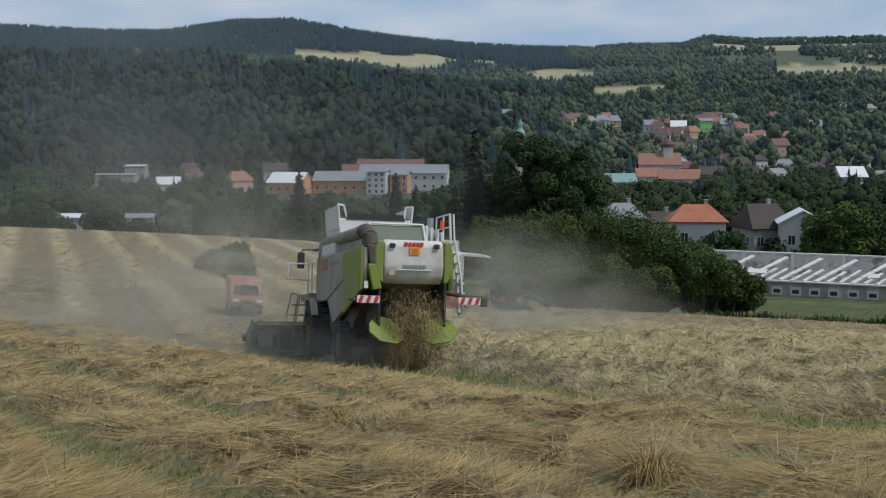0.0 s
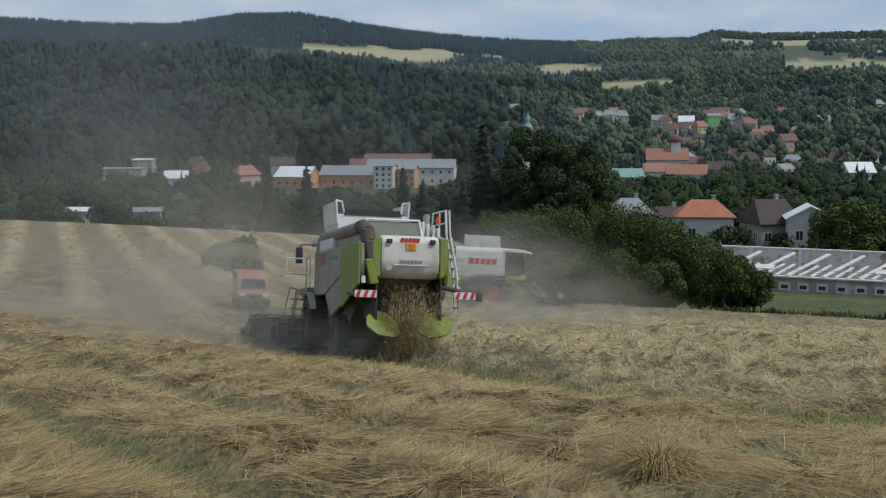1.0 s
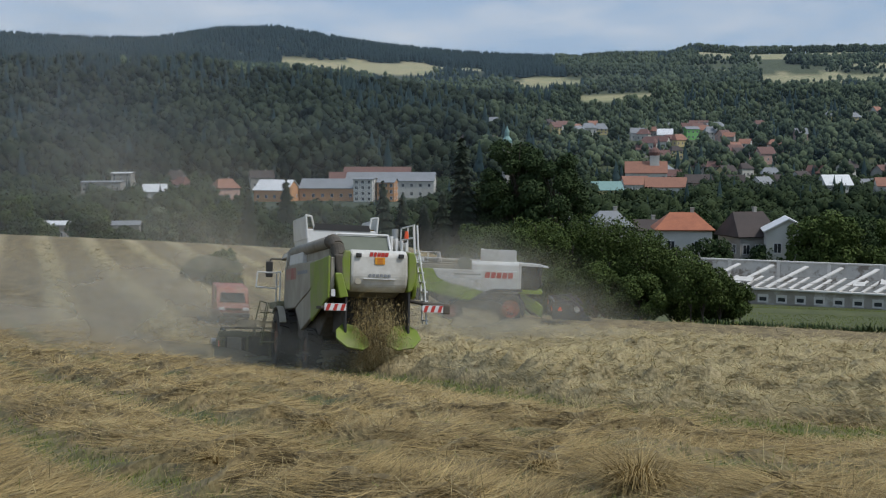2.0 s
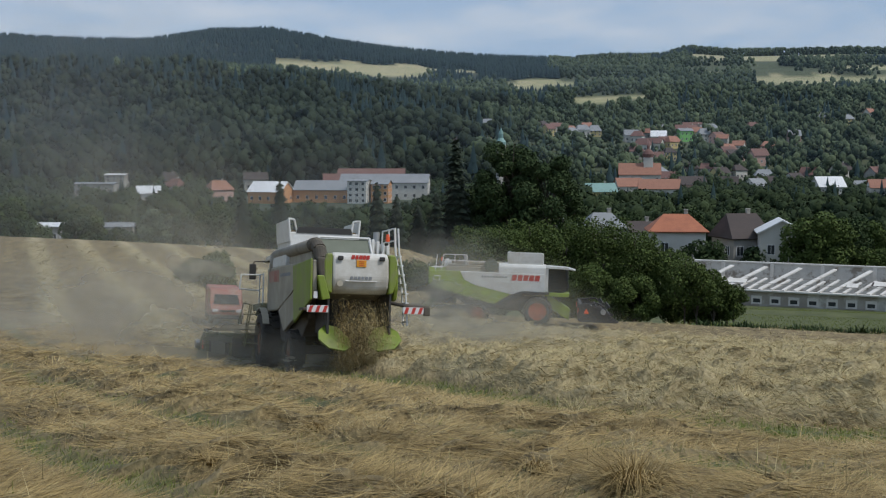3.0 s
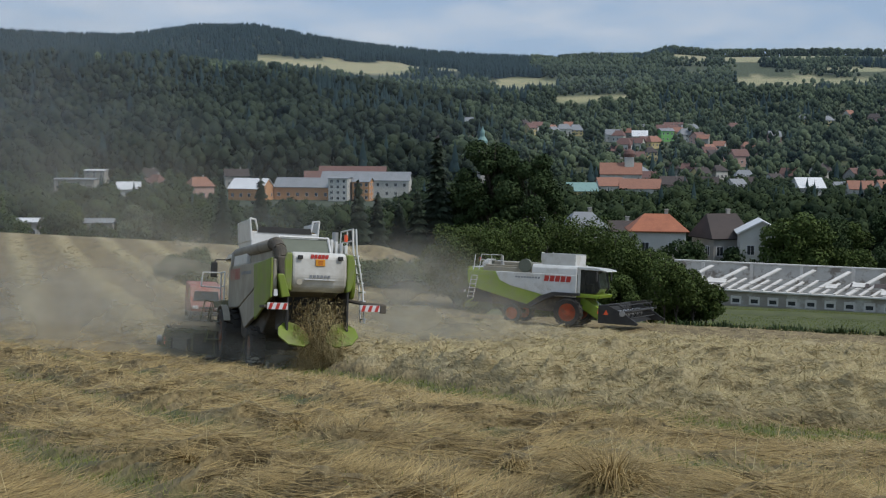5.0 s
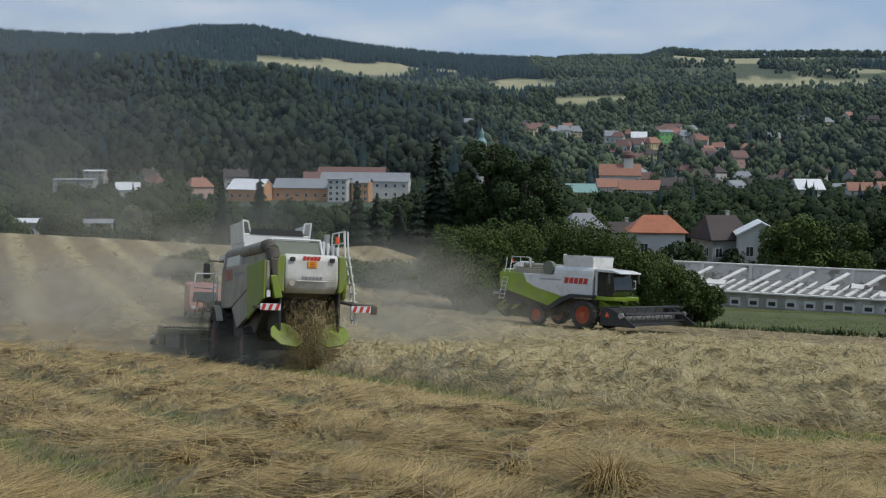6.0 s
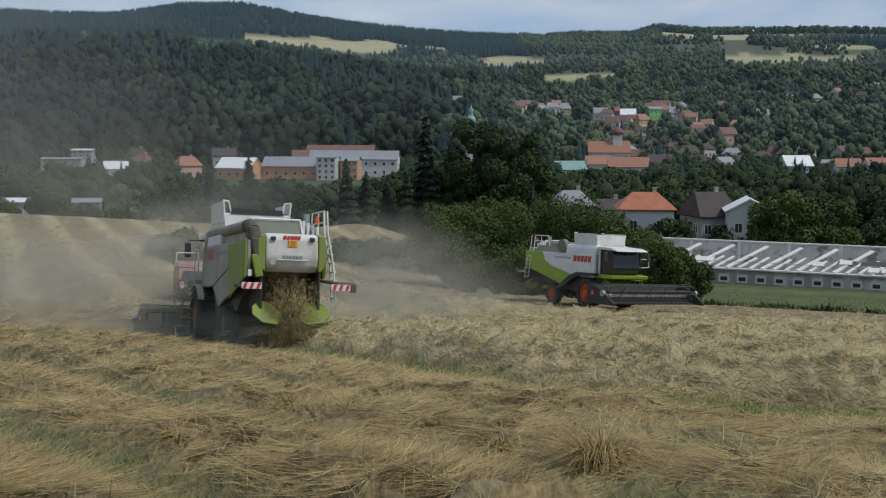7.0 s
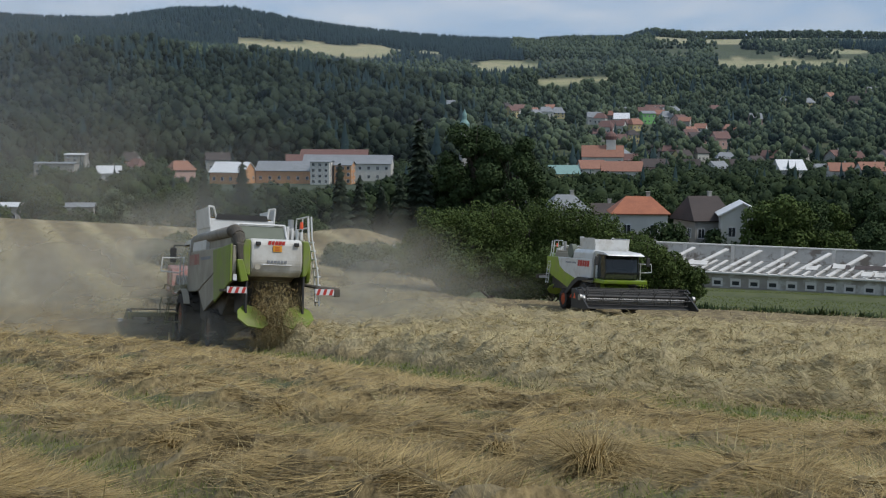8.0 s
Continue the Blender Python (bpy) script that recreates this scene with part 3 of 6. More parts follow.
def combine(label, dusty, number):
    top = thing("combine_harvester", label, "combine harvester", "combine harvesters")
    side_mat, green = ("dusty_white", "green_dusty") if dusty else ("white", "green")
    # chassis, axles, threshing belly
    bm = B()
    prism(bm, [(1.6, 1.5), (2.4, 1.0), (5.4, 0.8), (7.1, 1.2), (7.1, 2.0), (1.6, 2.2)], -1.05, 1.05, bevel=0.04)
    box(bm, -1.5, 1.5, 6.42, 6.68, 0.68, 0.95, 0.03)
    box(bm, -1.2, 1.2, 2.95, 3.15, 0.5, 0.75, 0.03)
    box(bm, -0.14, 0.14, 2.85, 3.25, 0.6, 1.3, 0.02)
    part("chassis", bm, "grime", top)
    # core body
    bm = B()
    prism(bm, [(0.9, 2.2), (2.0, 1.9), (6.9, 1.9), (6.9, 3.3), (1.1, 3.3)], -1.12, 1.12, bevel=0.05)
    part("body", bm, "dusty_white", top)
    # side panels: white fore part, green sweep behind
    for sg in (-1, 1):
        x0, x1 = sorted((sg * 1.13, sg * 1.28))
        bm = B()
        prism(bm, [(1.95, 2.98), (2.2, 2.5), (2.9, 2.22), (5.1, 1.74), (6.95, 1.70), (6.95, 3.02), (1.95, 3.02)], x0, x1, bevel=0.035)
        part("side_panel", bm, side_mat, top, "dusty grey-white side panel" if dusty else "white side panel")
        bm = B()
        q = 0.95 if dusty and sg > 0 else 0.12
        prism(bm, [(q + 0.03, 2.32), (q + 0.13, 2.05), (4.2, 1.10), (5.1, 1.74), (2.9, 2.21), (2.19, 2.49), (1.94, 2.98), (1.9, 3.02), (q, 3.02)], x0 + 0.02, x1 - 0.012, bevel=0.03)
        part("rear_side_panel", bm, green if not dusty or sg > 0 else "dusty_white", top)
        if sg < 0:
            bm = B()
            prism(bm, [(0.14, 1.98), (2.3, 1.36), (2.6, 2.96), (0.14, 3.06)], x0 - 0.05, x1 - 0.13, bevel=0.03)
            part("corner_panel", bm, green, top)
        if sg < 0:
            bm = B()
            prism(bm, [(-1.16, 2.62), (-0.98, 2.62), (-0.80, 2.02), (-1.02, 1.98)], 0.03, 0.5, "y", 0.025)
            part("tool_flap", bm, green, top)
            bm = B()
            box(bm, -1.235, -1.13, 0.108, 0.128, 2.02, 2.2, 0.004)
            part("sticker", bm, "roof_white", top, "small white and blue sticker")
        # upper housing with rounded shoulder
        bm = B()
        prism(bm, [(sg * 0.8, 3.02), (sg * 1.25, 3.02), (sg * 1.23, 3.36), (sg * 1.14, 3.52), (sg * 0.98, 3.56), (sg * 0.8, 3.56)], 4.2, 6.95, "y", 0.03)
        part("tank_shoulder", bm, "white", top)
        # arched cover over the front wheel
        bm = B()
        if dusty:
            arc = [(6.55 + r * math.cos(radians(q)), 0.84 + r * math.sin(radians(q))) for r, qs in ((0.93, range(50, 151, 10)), (0.97, range(150, 49, -10))) for q in qs]
            prism(bm, arc, sg * 1.40, sg * 1.60)
        else:
            prism(bm, [(3.7, 0.95), (4.15, 0.95), (5.1, 1.5), (5.7, 1.78), (7.2, 1.84), (7.2, 1.98), (5.6, 1.98), (4.85, 1.72)], sg * 1.2, sg * 1.55, bevel=0.02)
        part("wheel_cover", bm, "dusty_white" if dusty else "black", top)
    # rear hood: rounded white shield between green shoulders
    bm = B()
    prism(bm, [(0.02, 2.55), (0.10, 2.28), (0.30, 2.14), (1.3, 2.3), (1.3, 3.22), (0.22, 3.24), (0.06, 3.12)], -0.76, 0.76, bevel=0.07)
    part("rear_hood", bm, "hood_white" if dusty else "white", top, smooth=False)
    for sg in (-1, 1):
        bm = B()
        prism(bm, [(sg * 0.765, 3.2), (sg * 0.765, 2.16), (sg * 0.88, 2.2), (sg * 0.97, 2.5), (sg * 0.99, 3.0), (sg * 0.92, 3.2)], 0.05, 1.3, "y", 0.035)
        part("hood_shoulder", bm, green, top)
        bm = B()
        box(bm, sg * 0.56 - 0.07, sg * 0.56 + 0.07, -0.02, 0.06, 3.03, 3.14, 0.02)
        part("work_light", bm, "black", top)
    bm = B()
    box(bm, -0.42, 0.42, -0.006, 0.05, 2.475, 2.50, 0.005)
    part("trim_strip", bm, "white", top)
    bm = B()
    bmesh.ops.create_circle(bm, cap_ends=True, segments=20, radius=0.08, matrix=pose(-0.57, 0.012, 2.42, 78, 0, 0))
    part("round_badge", bm, "dusty_white", top)
    # lettering plates on the back
    mark = tagged(new("maker_mark"), "row of red slanted blocks")
    mark.parent = top
    for w, dx in ((0.085, -0.20), (0.07, -0.10), (0.085, 0.0), (0.085, 0.10), (0.085, 0.20)):
        bm = B()
        prism(bm, [(dx - w / 2 + 0.012, 0), (dx + w / 2 + 0.012, 0), (dx + w / 2 - 0.012, -0.11), (dx - w / 2 - 0.012, -0.11)], 0.045, 0.075, "y")
        bmesh.ops.translate(bm, vec=(-0.02, 0, 3.17), verts=bm.verts)
        part("block", bm, "red", mark)
    bm = B()
    box(bm, -0.13, 0.13, 0.015, 0.06, 2.86, 3.04, 0.006)
    plate = part("warning_plate", bm, "sign", top, "orange square plate with faint bars")
    bm = B()
    for z in (2.90, 2.95, 3.0):
        box(bm, -0.07, 0.07, 0.008, 0.02, z - 0.008, z + 0.008)
    part("plate_bar", bm, "red", plate)
    mark = tagged(new("model_mark"), "row of grey blocks")
    mark.parent = top
    for dx in (-0.25, -0.15, -0.05, 0.05, 0.15, 0.25):
        bm = B()
        box(bm, dx - 0.035, dx + 0.03, 0.0, 0.06, 2.535, 2.61)
        part("block", bm, "roof_grey", mark)
    # maker's marks on the sides
    for sg in (-1, 1):
        mark = tagged(new("maker_mark"), "row of red slanted blocks")
        mark.parent = top
        for i in range(5):
            y0 = 5.0 + i * 0.335
            bm = B()
            prism(bm, [(y0 - 0.03, 2.58), (y0 + 0.25, 2.58), (y0 + 0.31, 2.92), (y0 + 0.03, 2.92)], sg * 1.265, sg * 1.287)
            part("block", bm, "van_red" if dusty else "red", mark)
        mark = tagged(new("model_mark"), "row of grey blocks")
        mark.parent = top
        for i in range(9):
            y0 = 3.2 + i * 0.175
            bm = B()
            box(bm, *sorted((sg * 1.265, sg * 1.285)), y0, y0 + 0.12, 2.70, 2.80)
            part("block", bm, "roof_grey", mark)
    # engine deck, screens and exhaust
    bm = B()
    prism(bm, [(0.75, 3.24), (1.05, 3.64), (1.15, 3.64), (0.85, 3.24)], -0.92, 0.42, bevel=0.015)
    part("deck_screen", bm, "tin", top, "grey-green slanted screen in a white frame")
    bm = B()
    for x in (-0.95, 0.45):
        rods(bm, [(x, 0.72, 3.24), (x, 1.03, 3.68)], 0.03)
    rods(bm, [(-0.95, 1.03, 3.68), (0.45, 1.03, 3.68)], 0.03)
    part("screen_frame", bm, "white", top)
    bm = B()
    box(bm, -1.08, 1.08, 1.2, 4.6, 3.3, 3.40, 0.03)
    prism(bm, [(1.6, 3.40), (1.75, 3.60), (4.4, 3.60), (4.6, 3.40)], -0.55, 0.9, bevel=0.05)
    part("engine_deck", bm, "dusty_white", top)
    for i in range(4):
        bm = B()
        box(bm, 0.50 + 0.14 * i, 0.58 + 0.14 * i, 0.95, 1.35, 3.26, 3.66 - 0.05 * i, 0.015)
        part("grille_post", bm, "white", top)
    bm = B()
    rod(bm, (0.95, 2.2, 3.4), (0.95, 2.2, 3.95), 0.09, seg=14)
    part("exhaust", bm, "steel", top)
    # air intake drum seen beside the grain tank
    bm = B()
    rod(bm, (0.95, 3.75, 3.42), (1.24, 3.75, 3.42), 0.40, seg=24)
    part("cooling_drum", bm, "dusty_white" if dusty else "tin", top)
    # grain tank and open flaps
    bm = B()
    prism(bm, [(-1.0, 3.3), (1.0, 3.3), (1.05, 4.05 if dusty else 3.78), (-1.05, 4.05 if dusty else 3.78)], 4.7, 6.8, "y", 0.03)
    part("grain_tank", bm, "white", top)
    for sg in (-1, 1):
        bm = B()
        prism(bm, [(sg * 1.02, 3.76), (sg * 1.06, 3.76), (sg * (1.1 if dusty else 1.09), 4.42 if dusty else 4.22), (sg * (1.06 if dusty else 1.05), 4.42 if dusty else 4.22)], 4.72, 6.75, "y", 0.008)
        part("tank_flap", bm, "white", top)
        bm = B()
        rods(bm, [(sg * 1.02, 4.7, 3.78), (sg * (1.08 if dusty else 1.06), 4.72, 4.44 if dusty else 4.24), (sg * 0.9, 4.8, 4.42 if dusty else 4.24), (sg * 0.76, 4.72, 3.8)], 0.03)
        part("flap_frame", bm, "white", top)
    bm = B()
    prism(bm, [(-1.0, 3.76), (1.0, 3.76), (1.08, 4.16), (-1.08, 4.16)], 6.76, 6.80, "y")
    part("tank_flap", bm, "white", top)
    bm = B()
    prism(bm, [(-0.85, 4.02), (0.85, 4.02), (0.8, 4.2), (-0.8, 4.2)] if dusty else [(-0.85, 3.76), (0.85, 3.76), (0.8, 3.92), (-0.8, 3.92)], 4.68, 4.72, "y")
    part("tank_screen", bm, "black", top)
    bm = B()
    box(bm, -0.98, 0.98, 4.8, 6.7, 3.79, 4.1 if dusty else 3.84)
    part("tank_filling", bm, "straw_dark", top, "dark grain in the tank")
    bm = B()
    box(bm, -0.06, 0.06, 4.66, 4.71, 3.58, 3.70, 0.004)
    part("tank_label", bm, "sign", top)
    # unloading auger folded along the left side
    bm = B()
    rods(bm, [(-1.10, 6.4, 3.42), (-1.10, 0.95, 3.46)], 0.165, seg=18)
    rod(bm, (-1.10, 6.5, 2.9), (-1.10, 6.4, 3.45), 0.2, seg=18)
    part("unloading_auger", bm, "tube", top, "dusty grey unloading tube", True)
    bm = B()
    rods(bm, [(-1.10, 1.0, 3.46), (-1.09, 0.62, 3.46), (-1.05, 0.38, 3.3), (-1.02, 0.28, 3.05)], 0.18, seg=16)
    prism(bm, [(-1.18, 3.1), (-0.86, 3.1), (-0.82, 2.25), (-1.04, 2.25)], 0.06, 0.36, "y", 0.05)
    part("auger_spout", bm, "grime" if dusty else "black", top, "dark rubber spout", False)
    # cab
    bm = B()
    prism(bm, [(6.98, 1.95), (8.05, 1.95), (8.3, 2.3), (8.1, 3.34), (6.98, 3.34)], -0.98, 0.98, bevel=0.06)
    cab = part("cab", bm, "glass", top, "dark tinted glass cab")
    bm = B()
    prism(bm, [(6.96, 3.34), (8.3, 3.32), (8.72, 3.26), (8.7, 3.34), (8.15, 3.46), (6.96, 3.52)], -1.12, 1.12, bevel=0.04)
    part("cab_roof", bm, "white", cab)
    bm = B()
    prism(bm, [(6.96, 1.9), (7.12, 1.9), (7.12, 3.36), (6.96, 3.36)], 0.97, 1.03)
    part("cab_rear_post", bm, "white", cab)
    bm = B()
    prism(bm, [(6.96, 1.9), (7.12, 1.9), (7.12, 3.36), (6.96, 3.36)], -1.03, -0.97)
    part("cab_rear_post", bm, "white", cab)
    for sg in (-1, 1):
        bm = B()
        rods(bm, [(sg * 0.97, 8.1, 2.0), (sg * 1.0, 8.31, 2.32), (sg * 0.99, 8.12, 3.34)], 0.035)
        part("cab_post", bm, "black", cab)
        bm = B()
        rods(bm, [(sg * 1.0, 8.1, 3.3), (sg * 1.5, 8.25, 3.3), (sg * 1.55, 8.25, 3.2)], 0.02)
        arm = part("mirror_arm", bm, "black", top)
        bm = B()
        box(bm, sg * 1.55 - 0.11, sg * 1.55 + 0.11, 8.22, 8.29, 2.72, 3.22, 0.03)
        part("mirror", bm, "black", arm)
    bm = B()
    box(bm, -0.45, 0.35, 7.3, 7.75, 2.0, 2.5, 0.08)
    box(bm, -0.45, 0.35, 7.2, 7.36, 2.4, 3.05, 0.08)
    part("driver_seat", bm, "black", cab)
    # green platform under the cab, steps and rails on the left
    bm = B()
    prism(bm, [(6.9, 1.72), (8.35, 1.72), (8.4, 1.92), (6.9, 1.96)], -1.5, 1.15, bevel=0.03)
    part("platform", bm, "olive" if dusty else green, top)
    bm = B()
    rods(bm, [(-1.42, 6.9, 1.95), (-1.42, 6.9, 2.85), (-1.42, 7.6, 2.85), (-1.42, 7.6, 1.95)], 0.022)
    part("platform_rail", bm, "white", top)
    bm = B()
    rods(bm, [(-1.42, 6.9, 2.4), (-1.42, 7.6, 2.4)], 0.018)
    part("middle_rail", bm, "white", top)
    bm = B()
    rods(bm, [(-1.42, 7.7, 2.85), (-1.98, 7.8, 2.85), (-2.02, 7.8, 2.4), (-1.42, 7.7, 2.35)], 0.022)
    part("gate_rail", bm, "white", top)
    bm = B()
    for z in (0.7, 1.0, 1.3, 1.6):
        box(bm, -1.95, -1.5, 6.9, 7.3, z - 0.02, z + 0.02, 0.01)
    rods(bm, [(-1.95, 6.9, 0.6), (-1.75, 6.9, 1.9)], 0.02)
    rods(bm, [(-1.95, 7.3, 0.6), (-1.75, 7.3, 1.9), (-1.95, 7.3, 1.95), (-2.1, 7.25, 1.3), (-2.1, 7.2, 0.9)], 0.02)
    part("cab_steps", bm, "olive" if dusty else green, top)
    # ladder at the rear right
    lad = new("ladder")
    lad.parent = top
    for y in (0.35, 0.72):
        bm = B()
        rods(bm, [(1.32, y - 0.15, 1.35), (1.30, y, 2.3), (1.14, y + 0.15, 3.35), (1.12, y + 0.2, 3.95)], 0.025)
        part("rail", bm, "white", lad)
    for i in range(8):
        z = 1.45 + 0.25 * i
        x = 1.32 if z < 2.3 else 1.30 - 0.16 * (z - 2.3) / 1.05
        bm = B()
        box(bm, x - 0.03, x + 0.06, 0.2 + 0.07 * i * 0.6, 0.60 + 0.07 * i * 0.6, z - 0.02, z + 0.02, 0.008)
        part("rung", bm, "white", lad)
    bm = B()
    rods(bm, [(1.15, 0.85, 3.3), (1.15, 0.95, 3.98), (1.15, 2.3, 3.98), (1.15, 2.4, 3.4)], 0.022)
    rods(bm, [(1.15, 1.6, 3.4), (1.15, 1.6, 3.98)], 0.02)
    rods(bm, [(1.15, 0.9, 3.65), (1.15, 2.35, 3.65)], 0.02)
    part("deck_rail", bm, "white", top)
    bm = B()
    rod(bm, (0.90, 0.8, 3.60), (0.90, 0.8, 3.66), 0.055, seg=14)
    rod(bm, (0.90, 0.8, 3.66), (0.90, 0.8, 3.80), 0.058, 0.04, seg=14)
    part("beacon", bm, "reflector", top, "orange warning beacon")
    # striped warning boards on arms
    for sg, x0 in ((-1, -1.42), (1, 1.15)):
        board = new("warning_board")
        board.parent = top
        bm = B()
        box(bm, x0, x0 + 0.56, 0.0, 0.03, 1.66, 1.84, 0.005)
        part("plate", bm, "roof_white", board)
        for i in range(3):
            bm = B()
            a = x0 + 0.02 + i * 0.19
            prism(bm, [(a, 1.665), (a + 0.09, 1.665), (a + 0.15, 1.835), (a + 0.06, 1.835)], -0.006, 0.01, "y")
            part("stripe", bm, "red", board, "red slanted stripe")
    bm = B()
    rods(bm, [(0.9, 0.4, 1.95), (1.2, 0.08, 1.88), (1.85, 0.06, 1.84)], 0.05)
    box(bm, 1.72, 1.9, 0.0, 0.12, 1.62, 1.86, 0.03)
    part("board_arm", bm, "grime", top)
    bm = B()
    box(bm, -1.5, -0.95, 0.1, 0.7, 1.70, 1.78, 0.02)
    part("board_bracket", bm, "grime", top)
    # straw walker chute, open dark at the back, and spreader plates
    bm = B()
    box(bm, -0.86, -0.80, 0.15, 1.6, 1.1, 2.3, 0.01)
    box(bm, 0.80, 0.86, 0.15, 1.6, 1.1, 2.3, 0.01)
    box(bm, -0.8, 0.8, 1.5, 1.6, 1.0, 2.3, 0.01)
    part("straw_chute", bm, "black", top)
    for sg in (-1, 1):
        bm = B()
        prism(bm, [(sg * 0.22, -0.22), (sg * 0.45, -0.42), (sg * 0.88, -0.40), (sg * 1.12, -0.12), (sg * 1.08, 0.2), (sg * 0.85, 0.5), (sg * 0.5, 0.45), (sg * 0.25, 0.1)], 0.0, 0.05, "z", 0.01)
        bmesh.ops.rotate(bm, cent=(sg * 0.8, 0, 0), matrix=Matrix.Rotation(radians(42), 3, "X") @ Matrix.Rotation(radians(-10 * sg), 3, "Y"), verts=bm.verts)
        bmesh.ops.translate(bm, vec=(0, 0.1, 0.98), verts=bm.verts)
        part("spreader_plate", bm, green, top)
        bm = B()
        rods(bm, [(sg * 0.84, 0.6, 1.6), (sg * 0.8, 0.2, 1.05)], 0.04)
        part("plate_strut", bm, "grime", top)
    # wheels
    wheels = [wheel_parts(top, sg * 1.28, 6.55, 0.84, 0.62, sg, dusty) for sg in (-1, 1)]
    wheels += [wheel_parts(top, sg * 1.12, 3.05, 0.58, 0.42, sg, dusty) for sg in (-1, 1)]
    # feeder house and cutting table
    bm = B()
    prism(bm, [(6.9, 1.2), (7.1, 1.85), (8.45, 1.0), (8.4, 0.35)], -0.75, 0.75, bevel=0.04)
    part("feeder_house", bm, "olive" if dusty else green, top)
    hw = 2.9 if dusty else 3.15
    table = new("cutting_table")
    table.parent, table.matrix_local = top, pose(0, 0.1 if dusty else 0.7, -0.12 if dusty else 0.34)
    bm = B()
    prism(bm, [(8.3, 0.25), (8.3, 1.05), (8.42, 1.08), (8.5, 0.5), (9.7, 0.18), (9.72, 0.12), (8.5, 0.12)], -hw, hw, bevel=0.02)
    part("trough", bm, "grime" if dusty else "black", table)
    bm = B()
    box(bm, -hw, hw, 8.24, 8.36, 0.95, 1.12, 0.03)
    box(bm, -hw, hw, 8.22, 8.3, 0.2, 0.32, 0.02)
    for i in range(9):
        x = -hw + 2 * hw * i / 8
        box(bm, x - 0.04, x + 0.04, 8.22, 8.3, 0.3, 0.97, 0.01)
    part("table_frame", bm, "olive" if dusty else "black", table)
    bm = B()
    rod(bm, (-hw + 0.1, 8.95, 0.55), (hw - 0.1, 8.95, 0.55), 0.26, seg=18)
    part("auger_drum", bm, "steel", table)
    for sg in (-1, 1):
        bm = B()
        prism(bm, [(8.2, 0.12), (8.2, 1.12), (8.7, 1.15), (9.6, 0.75), (10.5, 0.2), (10.4, 0.1)], sg * hw, sg * (hw + 0.1), bevel=0.02)
        part("end_divider", bm, "olive" if dusty else "black", table)
        bm = B()
        prism(bm, [(8.21, 0.42), (8.21, 0.95), (8.24, 0.95), (8.24, 0.42)], sg * (hw - 0.55), sg * (hw - 0.1))
        part("table_plate", bm, "dusty_white" if dusty else "black", table)
        bm = B()
        prism(bm, [(sg * (hw + 0.04) - 0.16, 0.62), (sg * (hw + 0.04) + 0.16, 0.62), (sg * (hw + 0.04), 0.9)], 8.17, 8.19, "y")
        if not dusty:
            part("reflector", bm, "reflector", table, "orange-red triangular reflector")
        bm = B()
        prism(bm, [(8.5, 0.60), (8.8, 0.60), (8.65, 0.88)], sg * (hw + 0.1), sg * (hw + 0.115))
        part("reflector", bm, "reflector", table, "orange-red triangular reflector")
        bm = B()
        rod(bm, (sg * (hw + 0.1), 9.6, 0.72), (sg * (hw + 0.24), 9.6, 0.72), 0.16, seg=18)
        part("drive_wheel", bm, "steel", table)
        bm = B()
        rods(bm, [(sg * (hw - 0.05), 8.4, 1.1), (sg * (hw - 0.05), 9.3, 1.2), (sg * (hw - 0.05), 9.65, 1.0)], 0.05)
        part("reel_arm", bm, "black", table)
    reel = new("reel")
    reel.parent, reel.matrix_local = table, pose(0, 9.6, 0.78)
    bm = B()
    rod(bm, (-hw + 0.15, 0, 0), (hw - 0.15, 0, 0), 0.09, seg=12)
    for i in range(6):
        a = 2 * math.pi * i / 6
        y, z = 0.44 * math.cos(a), 0.44 * math.sin(a)
        rods(bm, [(-hw + 0.15, y, z), (hw - 0.15, y, z)], 0.028, 6)
        for j in range(7):
            x = -hw + 0.2 + (2 * hw - 0.4) * j / 6
            rod(bm, (x, 0, 0), (x, y, z), 0.02, seg=5)
        for j in range(40):
            x = -hw + 0.2 + (2 * hw - 0.4) * j / 39
            rod(bm, (x, y, z), (x, y - 0.05, z - 0.2), 0.006, seg=3)
    part("bat", bm, "black" if not dusty else "grime", reel, "row of dark reel bats with tines")
    return top, wheels, reel


C1_LABEL = "dusty lime-green and white combine seen dropping straw on stubble"
C2_LABEL = "clean white and lime-green combine turning at the field edge"
combine_one, wheels_one, reel_one = combine(C1_LABEL, True, 1)
combine_two, wheels_two, reel_two = combine(C2_LABEL, False, 2)


# ---- straw ----
rng = np.random.default_rng(4)


def blades(base, direc, length, width, lift, bend, single=False):
    """Flat stalks, bent unless single: base points, headings, sizes."""
    n = len(base)
    dx, dy = np.cos(direc), np.sin(direc)
    side = np.stack([-dy, dx, 0.35 * rng.standard_normal(n)], -1) * (width / 2)[:, None]
    fwd = np.stack([dx * np.cos(lift), dy * np.cos(lift), np.sin(lift)], -1)
    if single:
        end = base + fwd * length[:, None]
        v = np.stack([base - side, base + side, end + side * 0.5, end - side * 0.5], 1).reshape(-1, 3)
        return v, np.arange(4 * n).reshape(n, 4)
    mid = base + fwd * (length * 0.5)[:, None]
    lift2 = lift - bend
    fwd2 = np.stack([dx * np.cos(lift2), dy * np.cos(lift2), np.sin(lift2)], -1)
    end = mid + fwd2 * (length * 0.5)[:, None]
    v = np.stack([base - side, base + side, mid + side, mid - side, end + side * 0.4, end - side * 0.4], 1).reshape(-1, 3)
    o = np.arange(n)[:, None] * 6
    f = np.concatenate([o + [0, 1, 2, 3], o + [3, 2, 4, 5]])
    return v, f


